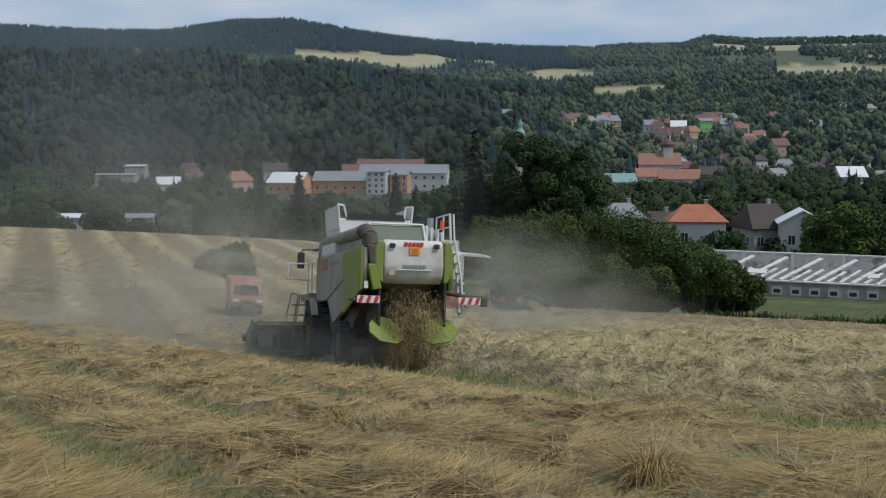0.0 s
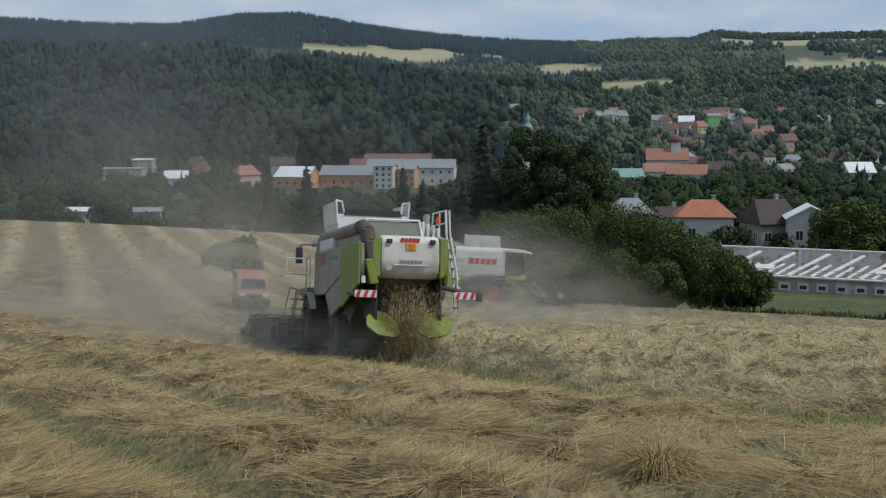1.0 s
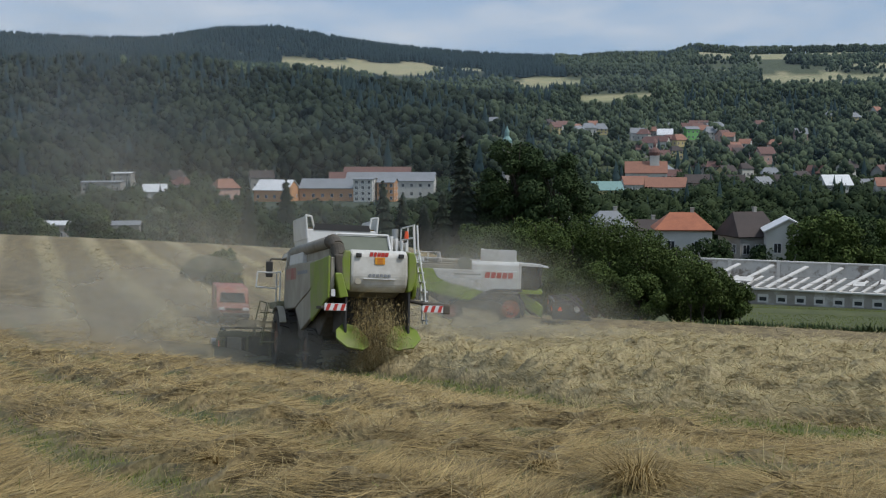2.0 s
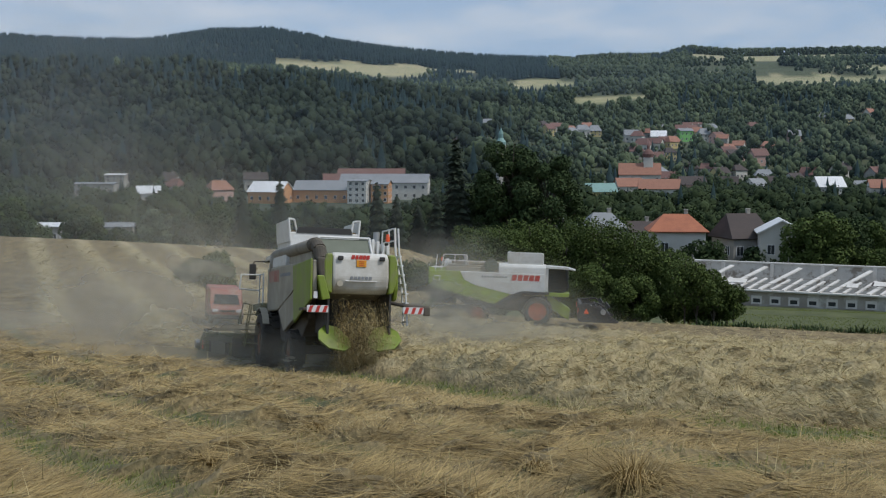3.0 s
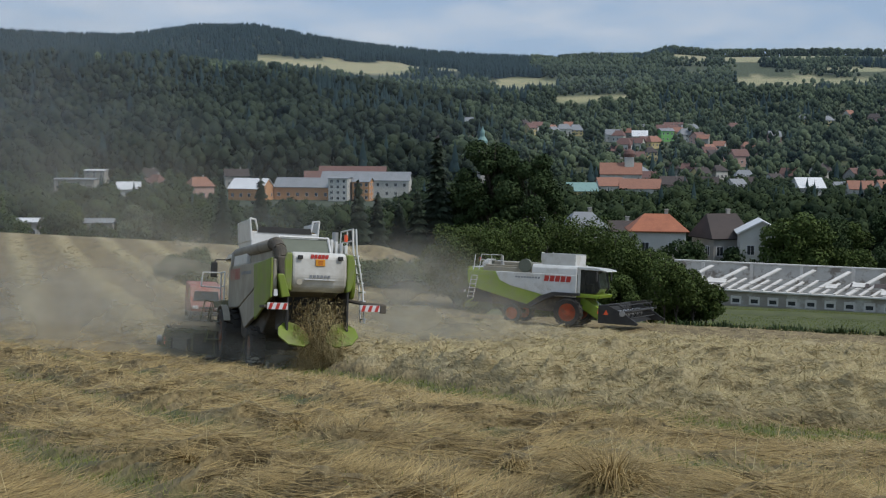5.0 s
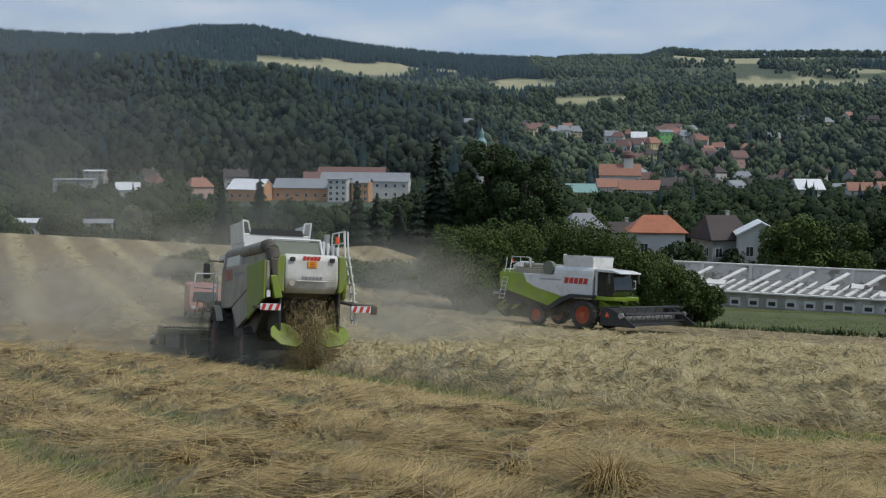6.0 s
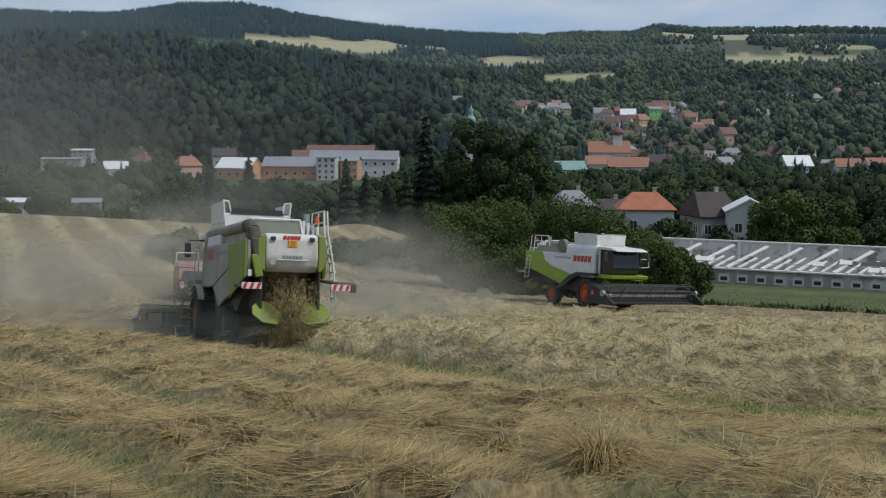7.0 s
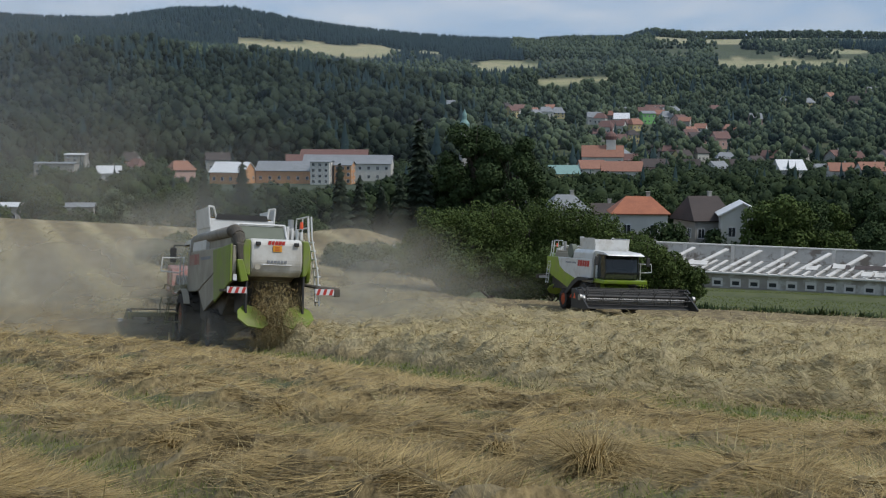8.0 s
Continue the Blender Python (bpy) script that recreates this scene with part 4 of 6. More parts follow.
def scatter(n, d0, d1, umax=0.43, umin=-0.43):
    """Places on the field, denser towards the near side."""
    d = np.exp(rng.uniform(np.log(d0), np.log(d1), n))
    u = rng.uniform(umin, umax, n)
    y = d / np.sqrt(1 + u * u)
    return u * y, y, d


def lay_straw(name, label, n, d0, d1, material, keep, length, lift, spread, thick=0.00042, sink=0.02, single=True, clear=True):
    x, y, d = scatter(n, d0, d1)
    s = swath_coord(x, y)
    k = (rng.uniform(0, 1, n) < keep(s, x, y, d)) & (field_edge(x, y) > 0)
    x, y, d = x[k], y[k], d[k]
    n = len(x)
    z = bare(x, y) + straw_height(x, y) - sink
    head = 0.4 + 1.2 * noise_grid(x * 0.9 + 3, y * 0.9) + spread * rng.standard_normal(n) + np.pi * (rng.uniform(0, 1, n) < 0.4)
    if clear:
        reach = 0.8 * length
        ends = gaps(swath_coord(x + reach * np.cos(head), y + reach * np.sin(head)))
        k = rng.uniform(0, 1, n) > ends
        x, y, d, z, head = x[k], y[k], d[k], z[k], head[k]
        n = len(x)
    grow = np.maximum(1, d / 30)
    v, f = blades(np.stack([x, y, z], -1), head, length * rng.uniform(0.5, 1.4, n) * grow ** 0.5, np.maximum(0.005, thick * d) * rng.uniform(0.7, 1.4, n), lift[0] + lift[1] * np.abs(rng.standard_normal(n)), rng.uniform(0.1, 0.8, n), single)
    tagged(new(name, cloud_mesh(name, v, f, material)), label, "straw", kind="stuff")


def bump_row(s, c, w):
    return np.exp(-((s - c) / w) ** 2)


def gaps(s):
    return np.clip(1.5 * bump_row(s, 15.7, 0.82) + 1.3 * bump_row(s, 10.9, 0.45) + 1.3 * bump_row(s, 7.4, 0.42) + 1.3 * bump_row(s, 4.2, 0.40), 0, 1)


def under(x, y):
    """1 in the hollow beneath the lifted edge of a lock, where darker straw paints shade."""
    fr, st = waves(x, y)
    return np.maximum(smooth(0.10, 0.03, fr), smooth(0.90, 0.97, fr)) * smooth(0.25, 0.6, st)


# bright strands thin out in the hollows so the painted shade shows
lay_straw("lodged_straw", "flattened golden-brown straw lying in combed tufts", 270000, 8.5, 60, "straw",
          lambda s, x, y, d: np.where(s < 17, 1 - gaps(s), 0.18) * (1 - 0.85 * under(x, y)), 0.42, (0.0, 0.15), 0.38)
lay_straw("swath_straw", "pale loose straw heaped in rows", 900000, 14, 150, "straw_pale",
          lambda s, x, y, d: np.clip(np.maximum(straw_height(x, y) * 3.6 - 0.1, bump_row(s, first_row(x), 1.8) * smooth(-4.4, -2.8, x)), 0.06, 1) * np.where(s > 16.5, np.where(d < 60, 1.0, 0.6), 0.06) * (1 - gaps(s)), 0.25, (0.03, 0.26), 0.8)
# darker strands crowd under the locks as painted undercut shade
lay_straw("dark_straw", "dark straw between the tufts, also painting shade in their hollows", 165000, 8.5, 90, "straw_dark",
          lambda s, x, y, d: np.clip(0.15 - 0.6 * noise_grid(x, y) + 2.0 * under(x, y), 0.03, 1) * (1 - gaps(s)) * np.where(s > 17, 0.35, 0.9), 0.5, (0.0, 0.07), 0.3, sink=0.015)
lay_straw("loose_stalks", "fine bleached stalks lying loosely on the flattened straw", 110000, 8.5, 28, "straw_pale",
          lambda s, x, y, d: np.where(s < 17, 0.8 * np.clip(0.35 + noise_grid(x * 1.3, y * 1.3), 0.1, 1), 0.3) * (1 - gaps(s)), 0.22, (0.03, 0.22), 0.9, thick=0.00026)
lay_straw("upright_stalks", "thin bleached stalks standing out of the straw", 3000, 7, 50, "straw_pale",
          lambda s, x, y, d: np.where(s < 16, 0.5, 0.8) * (1 - gaps(s)), 0.32, (0.7, 0.35), 1.5)
lay_straw("green_undergrowth", "short green weeds in the gaps between rows", 260000, 8.5, 60, "grass",
          lambda s, x, y, d: np.where(s > 13, 0.95, 0.3) * gaps(s) * smooth(55, 35, d) * smooth(0.26, 0.12, straw_height(x, y)) + 0.012, 0.075, (0.5, 0.4), 2.0, sink=0.0, clear=False)


def tuft(x, y, h, n, seed):
    r = np.random.default_rng(seed)
    a = r.uniform(0, 2 * np.pi, n)
    rad = h * (0.16 if seed in (1, 5) else 0.34) * np.sqrt(r.uniform(0, 1, n))
    base = np.stack([rad * np.cos(a), rad * np.sin(a), np.zeros(n) - 0.02], -1)
    lean = r.uniform(0, 6.28)
    a = np.where(r.uniform(0, 1, n) < (0.2 if seed in (0, 1, 5) else 0.75), lean + 0.4 * r.standard_normal(n), a)
    lift = (1.45 if seed in (1, 5) else 1.1) - 0.9 * rad / (h * (0.16 if seed in (1, 5) else 0.34)) * r.uniform(0.3, 1, n)
    v, f = blades(base, a + 0.5 * r.standard_normal(n), h * r.uniform(0.5, 1.15, n), np.full(n, 0.006), lift, r.uniform(0.2, 1.4, n))
    ob = tagged(new("straw_tuft", cloud_mesh("straw_tuft", v, f, "straw_pale" if seed in (1, 5, 7) else "straw")), "upright brown tuft of uncut stalks in the stubble", "straw tuft", "straw tufts")
    ob.matrix_world = pose(x, y, land(x, y) + float(straw_height(np.array([x]), np.array([y]))[0]))


for i, (x, y, h) in enumerate(((1.83, 10.65, 0.55), (2.27, 18.70, 0.50), (-1.13, 17.10, 0.42), (-1.34, 15.65, 0.36), (-2.83, 16.30, 0.30), (2.34, 13.65, 0.40), (-2.00, 11.30, 0.30), (2.88, 27.80, 0.34), (1.05, 11.60, 0.25))):
    tuft(x, y, 0.95 * h, (620, 160, 420, 460, 400, 90, 300, 300, 240)[i], i)


# ---- trees ----
def ico(sub):
    bm = B()
    bmesh.ops.create_icosphere(bm, subdivisions=sub, radius=1)
    v = np.array([p.co for p in bm.verts])
    f = np.array([[p.index for p in q.verts] for q in bm.faces])
    bm.free()
    return v, f


def far_broadleaf(leaves, size, seed, lobes=8):
    """A crown of lumpy leafy lobes with loose sprays at the rim, for trees far away."""
    r = np.random.default_rng(seed)
    a = r.uniform(0, 2 * np.pi) + 2.4 * np.arange(lobes)
    z = np.linspace(-0.5, 0.72, lobes)
    q = np.sqrt(1 - z * z) * r.uniform(0.38, 0.70, lobes)
    lobe = np.stack([q * np.cos(a), q * np.sin(a), z], -1)
    big = r.uniform(0.36, 0.56, lobes)
    sv, sf = ico(1)
    vs, fs, ns = [], [], []
    for j in range(lobes):
        lump = sv * (0.84 * big[j] * r.uniform(0.78, 1.22, (len(sv), 1)))
        vs.append(lump + lobe[j]), fs.append(sf + j * len(sv)), ns.append(sv * 1.0 + 0.5 * lobe[j])
    j = r.choice(lobes, leaves, p=big ** 2 / (big ** 2).sum())
    v = r.standard_normal((leaves, 3)) + [0, 0, 0.25]
    v /= np.linalg.norm(v, axis=1)[:, None]
    c = lobe[j] + v * (big[j] * r.uniform(0.82, 1.2, leaves))[:, None]
    nrm = v + 0.4 * r.standard_normal((leaves, 3))
    nrm /= np.linalg.norm(nrm, axis=1)[:, None]
    t = np.cross(nrm, r.standard_normal((leaves, 3)))
    t /= np.linalg.norm(t, axis=1)[:, None]
    b = np.cross(nrm, t)
    s = size * r.uniform(0.6, 1.35, (leaves, 1))
    p = np.stack([c - t * s, c + b * s * 0.8, c + t * s, c - b * s * 0.8], 1).reshape(-1, 3)
    o = np.arange(leaves)[:, None] * 4 + lobes * len(sv)
    out = np.vstack(vs + [p]) + [0, 0, 0.9]
    soft = np.vstack(ns + [np.repeat(v + 0.5 * lobe[j], 4, axis=0)])
    return out * [0.5, 0.5, 0.52], np.vstack(fs + [o + [0, 2, 1], o + [0, 3, 2]]), soft / np.linalg.norm(soft, axis=1)[:, None]


def far_conifer(seed):
    r = np.random.default_rng(seed)
    v, f = [], []
    for z0, z1, rad in ((0.08, 0.55, 0.20), (0.32, 0.8, 0.15), (0.58, 1.05, 0.09)):
        o = len(v)
        k = 7
        for i in range(k):
            a = 2 * np.pi * i / k + z0 * 5
            q = rad * r.uniform(0.7, 1.2)
            v.append((q * np.cos(a), q * np.sin(a), z0 + r.uniform(-0.04, 0.04)))
        v.append((0, 0, z1))
        f += [(o + i, o + (i + 1) % k, o + k) for i in range(k)]
    v = np.array(v)
    soft = np.stack([v[:, 0], v[:, 1], 0.07 + 0 * v[:, 0]], -1)
    return v, np.array(f), soft / np.linalg.norm(soft, axis=1)[:, None]


def grove(name, label, xs, ys, heights, widths, templates, material):
    vs, fs, tones, soft, o = [], [], [], [], 0
    zs = bare(xs, ys)
    tone = np.clip(0.5 + 0.30 * rng.standard_normal(len(xs)) + 0.22 * noise_grid(xs * 0.013, ys * 0.006), 0, 1)
    turn = rng.uniform(0, 2 * np.pi, len(xs))
    pick = rng.integers(0, len(templates), len(xs))
    for t, (tv, tf, tn) in enumerate(templates):
        k = pick == t
        c, s = np.cos(turn[k])[:, None], np.sin(turn[k])[:, None]
        w, h = widths[k][:, None], heights[k][:, None]
        x = (tv[None, :, 0] * c - tv[None, :, 1] * s) * w + xs[k][:, None]
        y = (tv[None, :, 0] * s + tv[None, :, 1] * c) * w + ys[k][:, None]
        z = tv[None, :, 2] * h + zs[k][:, None] - 0.5
        v = np.stack([x, y, z], -1).reshape(-1, 3)
        f = (tf[None] + (np.arange(k.sum()) * len(tv))[:, None, None]).reshape(-1, 3) + o
        vs.append(v), fs.append(f), tones.append(np.repeat(tone[k], len(tv)))
        soft.append(np.stack([tn[None, :, 0] * c - tn[None, :, 1] * s, tn[None, :, 0] * s + tn[None, :, 1] * c, tn[None, :, 2] + 0 * c], -1).reshape(-1, 3))
        o += len(v)
    me = cloud_mesh(name, np.vstack(vs), np.vstack(fs), material, True)
    me.attributes.new("custom_normal", "FLOAT_VECTOR", "POINT").data.foreach_set("vector", np.vstack(soft).astype(np.float32).ravel())
    me.attributes.new("tone", "FLOAT", "POINT").data.foreach_set("value", np.concatenate(tones).astype(np.float32))
    tagged(new(name, me), label, "woodland", kind="stuff")


def spread_trees(n, d0, d1, keep):
    d = np.sqrt(rng.uniform(d0 * d0, d1 * d1, n))
    u = rng.uniform(-0.40, 0.44, n)
    y = d / np.sqrt(1 + u * u)
    x = u * y
    k = keep(u, d, x, y)
    return x[k], y[k], d[k], u[k]


CLEARINGS = []  # bearing, distance, half widths: room for the houses


def open_land(u, d, x, y):
    k = (crop_weight(x, y) < 0.3) & (crop_weight(x * 1.05, y * 1.05) < 0.3) & ((crop_weight(x * 1.1, y * 1.1) < 0.3) | (noise_grid(x * 0.012, y * 0.006) > -0.1))
    for cu, cd, hu, hd in CLEARINGS:
        k &= ~((np.abs(u - cu) < hu) & (d > cd - hd) & (d < cd + 0.4 * hd))
    return k


# ---- houses ----
def house(label, w, l, eave, rise, wall, roof, windows=(3, 2), hip=0.0, chimney=True, base=None, category="house", overhang=0.5, group="houses of the town"):
    """A house with its ridge along x: width w (x), depth l (y), walls, pitched roof, windows in frames, chimney."""
    top = thing("house", label, category, group)
    bm = B()
    box(bm, -w / 2, w / 2, -l / 2, l / 2, -6, eave)
    if hip == 0:
        prism(bm, [(-l / 2, eave), (l / 2, eave), (0, eave + rise * 0.97)], -w / 2, w / 2)
    part("wall", bm, wall, top)
    if base:
        bm = B()
        box(bm, -w / 2 - 0.05, w / 2 + 0.05, -l / 2 - 0.05, l / 2 + 0.05, -6, eave * 0.35)
        part("plinth", bm, base, top)
    o = overhang
    bm = B()
    zo = eave - o * rise / (l / 2)
    a = [bm.verts.new(p) for p in ((-w / 2 - o, -l / 2 - o, zo), (w / 2 + o, -l / 2 - o, zo), (w / 2 + o, l / 2 + o, zo), (-w / 2 - o, l / 2 + o, zo))]
    e = [bm.verts.new(p) for p in ((-w / 2 - o + hip, 0, eave + rise), (w / 2 + o - hip, 0, eave + rise))]
    for q in ((a[0], a[1], e[1], e[0]), (a[2], a[3], e[0], e[1]), (a[1], a[2], e[1]), (a[3], a[0], e[0])):
        if len(q) == 4 or hip:
            bm.faces.new(q)
    ro = part("roof", bm, roof, top)
    so = ro.modifiers.new("thick", "SOLIDIFY")
    so.thickness, so.offset = 0.22, 1
    if chimney:
        bm = B()
        box(bm, w * 0.15, w * 0.15 + 0.6, -0.1, 0.5, eave + rise * 0.5, eave + rise + 1.0, 0.03)
        box(bm, w * 0.15 - 0.08, w * 0.15 + 0.68, -0.18, 0.58, eave + rise + 0.85, eave + rise + 1.0, 0.02)
        part("chimney", bm, "plaster_grey", ro)
    nx, nz = windows
    for sx in range(nx):
        for sz in range(nz):
            x = -w / 2 + w * (sx + 0.5) / nx
            z = eave * (sz + 0.3) / nz
            h = min(1.5, eave / nz * 0.5)
            window(top, pose(x, -l / 2, z), 1.2, h)
    for sz in range(nz):
        z = eave * (sz + 0.3) / nz
        for sg in (-1, 1):
            for yy in (-l / 4, l / 4):
                window(top, pose(sg * w / 2, yy, z, 0, 0, 90 * sg), 1.1, min(1.5, eave / nz * 0.5))
    return top


WINDOW_MESH = {}


def window(parent, m, w, h):
    """A window set into a wall that faces its own -y."""
    key = (round(w, 2), round(h, 2))
    if key not in WINDOW_MESH:
        bm = B()
        for x0, x1, z0, z1 in ((-w / 2 - 0.08, -w / 2, 0, h), (w / 2, w / 2 + 0.08, 0, h), (-w / 2 - 0.08, w / 2 + 0.08, h, h + 0.08), (-w / 2 - 0.1, w / 2 + 0.1, -0.1, 0), (-0.03, 0.03, 0, h)):
            box(bm, x0, x1, -0.09, 0.02, z0, z1)
        fr = finish(bm, "window", "roof_white")
        bm = B()
        box(bm, -w / 2, w / 2, -0.03, 0.01, 0, h)
        WINDOW_MESH[key] = (fr, finish(bm, "pane", "pane"))
    fr, pa = WINDOW_MESH[key]
    f = new("window", fr)
    f.parent, f.matrix_local = parent, m
    p = new("pane", pa)
    p.parent = f
    return f


def put(ob, u, y, turn=0.0, dz=0.0):
    ob.matrix_world = at(u, y, dz, turn)
    return ob


def town_house(u, y, turn, label, clear=(0.010, 30), dz=0.0, **kw):
    put(house(label, **kw), u, y, turn, dz)
    CLEARINGS.append((u, y, clear[0] * (0.8 if y > 500 else 1), clear[1] * (1 if y < 500 else 0.75 if u < 0 else 0.8 if y > 800 else 0.5)))


# near houses below the field
town_house(0.204, 215, -6, "pale house with an orange tiled hip roof", (0.03, 60), w=9.2, l=9, eave=10.1, rise=2.5, wall="plaster", roof="roof_near", windows=(2, 2), hip=3.0, group="houses below the field")
town_house(0.257, 214, 14, "grey plastered house with a steep dark brown roof", (0.03, 60), w=7.0, l=8, eave=9.2, rise=3.6, wall="plaster_grey", roof="roof_brown", windows=(3, 2), hip=1.2, group="houses below the field")
town_house(0.289, 206, 78, "white house with a plain pale metal roof", (0.03, 60), w=9, l=7, eave=10.2, rise=1.9, wall="plaster", roof="roof_white", windows=(2, 2), chimney=False, group="houses below the field")
town_house(0.144, 232, 5, "house with a blue-grey hip roof among trees", (0.02, 40), w=7, l=8, eave=10.0, rise=2.4, wall="plaster_grey", roof="roof_grey", windows=(2, 2), hip=2.4, group="houses below the field")
town_house(0.110, 236, 5, "low flat-topped grey house among trees", (0.014, 30), w=3.5, l=5, eave=11.2, rise=0.5, wall="plaster_grey", roof="roof_grey", windows=(1, 2), chimney=False, group="houses below the field")
town_house(0.176, 232, 5, "white house with brown roof behind shrubs", (0.014, 30), w=5, l=6, eave=9.2, rise=1.6, wall="plaster", roof="roof_brown", windows=(2, 2), group="houses below the field")
# works and flats in the valley
town_house(-0.123, 590, -18, "white-gabled workshop with a grey roof", (0.03, 110), w=17, l=15, eave=5.5, rise=4.5, wall="plaster_orange", roof="roof_white", windows=(4, 1), chimney=False, category="workshop")
town_house(-0.080, 598, -8, "long orange workshop under a grey roof", (0.03, 110), w=27, l=15, eave=6.0, rise=4.2, wall="plaster_orange", roof="roof_grey", windows=(6, 1), chimney=False, category="workshop")
town_house(-0.042, 680, -3, "long hall with a dark red roof", (0.04, 60), w=36, l=14, eave=8.8, rise=4.5, wall="plaster_pink", roof="roof_red", windows=(8, 2), chimney=False, category="hall")
town_house(-0.031, 625, -6, "long white hall with a grey roof", (0.045, 110), w=44, l=14, eave=8.5, rise=4.0, wall="plaster", roof="roof_grey", windows=(10, 2), chimney=False, category="hall")
town_house(-0.052, 585, -10, "white block of flats with small windows", (0.02, 90), w=9, l=11, eave=10.5, rise=0.6, wall="plaster", roof="roof_grey", windows=(3, 4), chimney=False, category="flats")
town_house(-0.034, 588, -10, "orange block of flats with small windows", (0.02, 90), w=8, l=10, eave=9.0, rise=1.8, wall="plaster_orange", roof="roof_grey", windows=(3, 3), chimney=False, category="flats")
town_house(-0.068, 640, 4, "low hall with a faded red roof", (0.02, 60), w=16, l=12, eave=7.0, rise=5.0, wall="plaster_pink", roof="roof_red", windows=(4, 1), chimney=False, category="hall")
# church
church = thing("church", "white church with orange roofs and a red onion dome", "church")
bm = B()
box(bm, -11, 11, -6, 6, -8, 9)
prism(bm, [(-6, 9), (6, 9), (0, 14.5)], -11, 11)
part("nave", bm, "plaster", church)
bm = B()
for sg in (-1, 1):
    prism(bm, [(sg * 6.6, 8.5), (sg * 6.6, 8.9), (0, 15.0), (0, 14.6)], -11.4, 11.4)
part("nave_roof", bm, "roof_orange", church)
bm = B()
box(bm, 2.0, 7.0, -2.5, 2.5, 6, 18.0, 0.15)
tower = part("tower", bm, "plaster", church)
bm = B()
for z, r0, r1, h in ((18.0, 2.9, 3.0, 0.6), (18.6, 3.0, 3.3, 1.2), (19.8, 3.3, 2.4, 1.6), (21.4, 2.4, 0.8, 1.2), (22.6, 0.8, 0.8, 1.4), (24.0, 1.1, 0.1, 1.8), (25.8, 0.08, 0.05, 2.0)):
    bmesh.ops.create_cone(bm, cap_ends=True, segments=12, radius1=r0, radius2=r1, depth=h, matrix=Matrix.Translation((4.5, 0, z + h / 2)))
part("onion_dome", bm, "roof_red", tower, "dull red onion dome")
for x in (-8, -4, 0, 9):
    window(church, pose(x, -6, 3.5), 1.4, 3.5)
balcony = thing("balcony", "concrete balcony with a dark rail on the grey house", "balcony")
bm = B()
box(bm, -2.2, 2.2, -1.2, 0, -0.15, 0, 0.02)
part("slab", bm, "plaster_grey", balcony)
bm = B()
for k in range(12):
    rod(bm, (-2.1 + 0.38 * k, -1.12, 0), (-2.1 + 0.38 * k, -1.12, 1.0), 0.03, seg=5)
rods(bm, [(-2.15, -0.1, 1.0), (-2.15, -1.12, 1.0), (2.15, -1.12, 1.0), (2.15, -0.1, 1.0)], 0.05)
part("rail", bm, "black", balcony)
balcony.matrix_world = at(0.257, 214, 5.2, 14) @ pose(1.0, -4.02, 0.3)
put(church, 0.174, 670, -8, 2.0)
CLEARINGS.append((0.174, 670, 0.03, 130))
spire = thing("chapel", "slim chapel tower with a green copper cap", "chapel")
bm = B()
box(bm, -2, 2, -2, 2, -6, 27, 0.1)
part("tower", bm, "plaster_grey", spire)
bm = B()
for z, r0, r1, h in ((27, 2.6, 2.8, 1.5), (28.5, 2.8, 1.2, 2.2), (30.7, 1.2, 1.2, 2.0), (32.7, 1.4, 0.1, 3.5)):
    bmesh.ops.create_cone(bm, cap_ends=True, segments=10, radius1=r0, radius2=r1, depth=h, matrix=Matrix.Translation((0, 0, z + h / 2)))
part("copper_cap", bm, "roof_teal", spire)
put(spire, 0.062, 660, 20)
CLEARINGS.append((0.062, 660, 0.012, 60))
town_house(0.165, 640, 6, "long house with an orange tiled roof", (0.02, 70), w=13, l=10, eave=6.0, rise=4.0, wall="plaster", roof="roof_orange", windows=(4, 1))
town_house(0.190, 620, -8, "row house with a bright orange tiled roof", (0.03, 80), w=20, l=11, eave=5.5, rise=4.5, wall="plaster", roof="roof_orange", windows=(5, 1))
town_house(0.216, 660, 10, "house with an orange-brown roof", (0.02, 60), w=14, l=10, eave=6.0, rise=4.0, wall="plaster_pink", roof="roof_brown", windows=(4, 1))
town_house(0.142, 560, 8, "long low house with a teal roof", (0.02, 70), w=13, l=10, eave=6.5, rise=3.5, wall="plaster_yellow", roof="roof_teal", windows=(4, 1))
town_house(0.327, 600, 4, "white hall with a white metal roof", (0.02, 80), w=13, l=12, eave=7, rise=4.6, wall="plaster", roof="roof_white", windows=(3, 1), chimney=False, category="hall")
town_house(0.348, 630, 0, "low pale hall with a grey roof", (0.02, 60), w=12, l=9, eave=6, rise=2.5, wall="plaster", roof="roof_grey", windows=(3, 1), chimney=False, category="hall")
town_house(0.370, 610, -6, "white house with an orange roof", (0.02, 60), w=12, l=9, eave=6, rise=3.8, wall="plaster", roof="roof_orange", windows=(3, 1))
town_house(0.395, 600, 6, "pale house with an orange-red roof", (0.02, 60), w=13, l=9, eave=6.5, rise=4, wall="plaster", roof="roof_orange", windows=(3, 2))
town_house(0.268, 640, 30, "white house with a grey roof", (0.012, 50), w=9, l=9, eave=6, rise=3.5, wall="plaster", roof="roof_grey", windows=(2, 1))
town_house(0.245, 660, -15, "pink house with a brown roof", (0.014, 50), w=11, l=9, eave=6, rise=3.8, wall="plaster_pink", roof="roof_brown", windows=(3, 1))
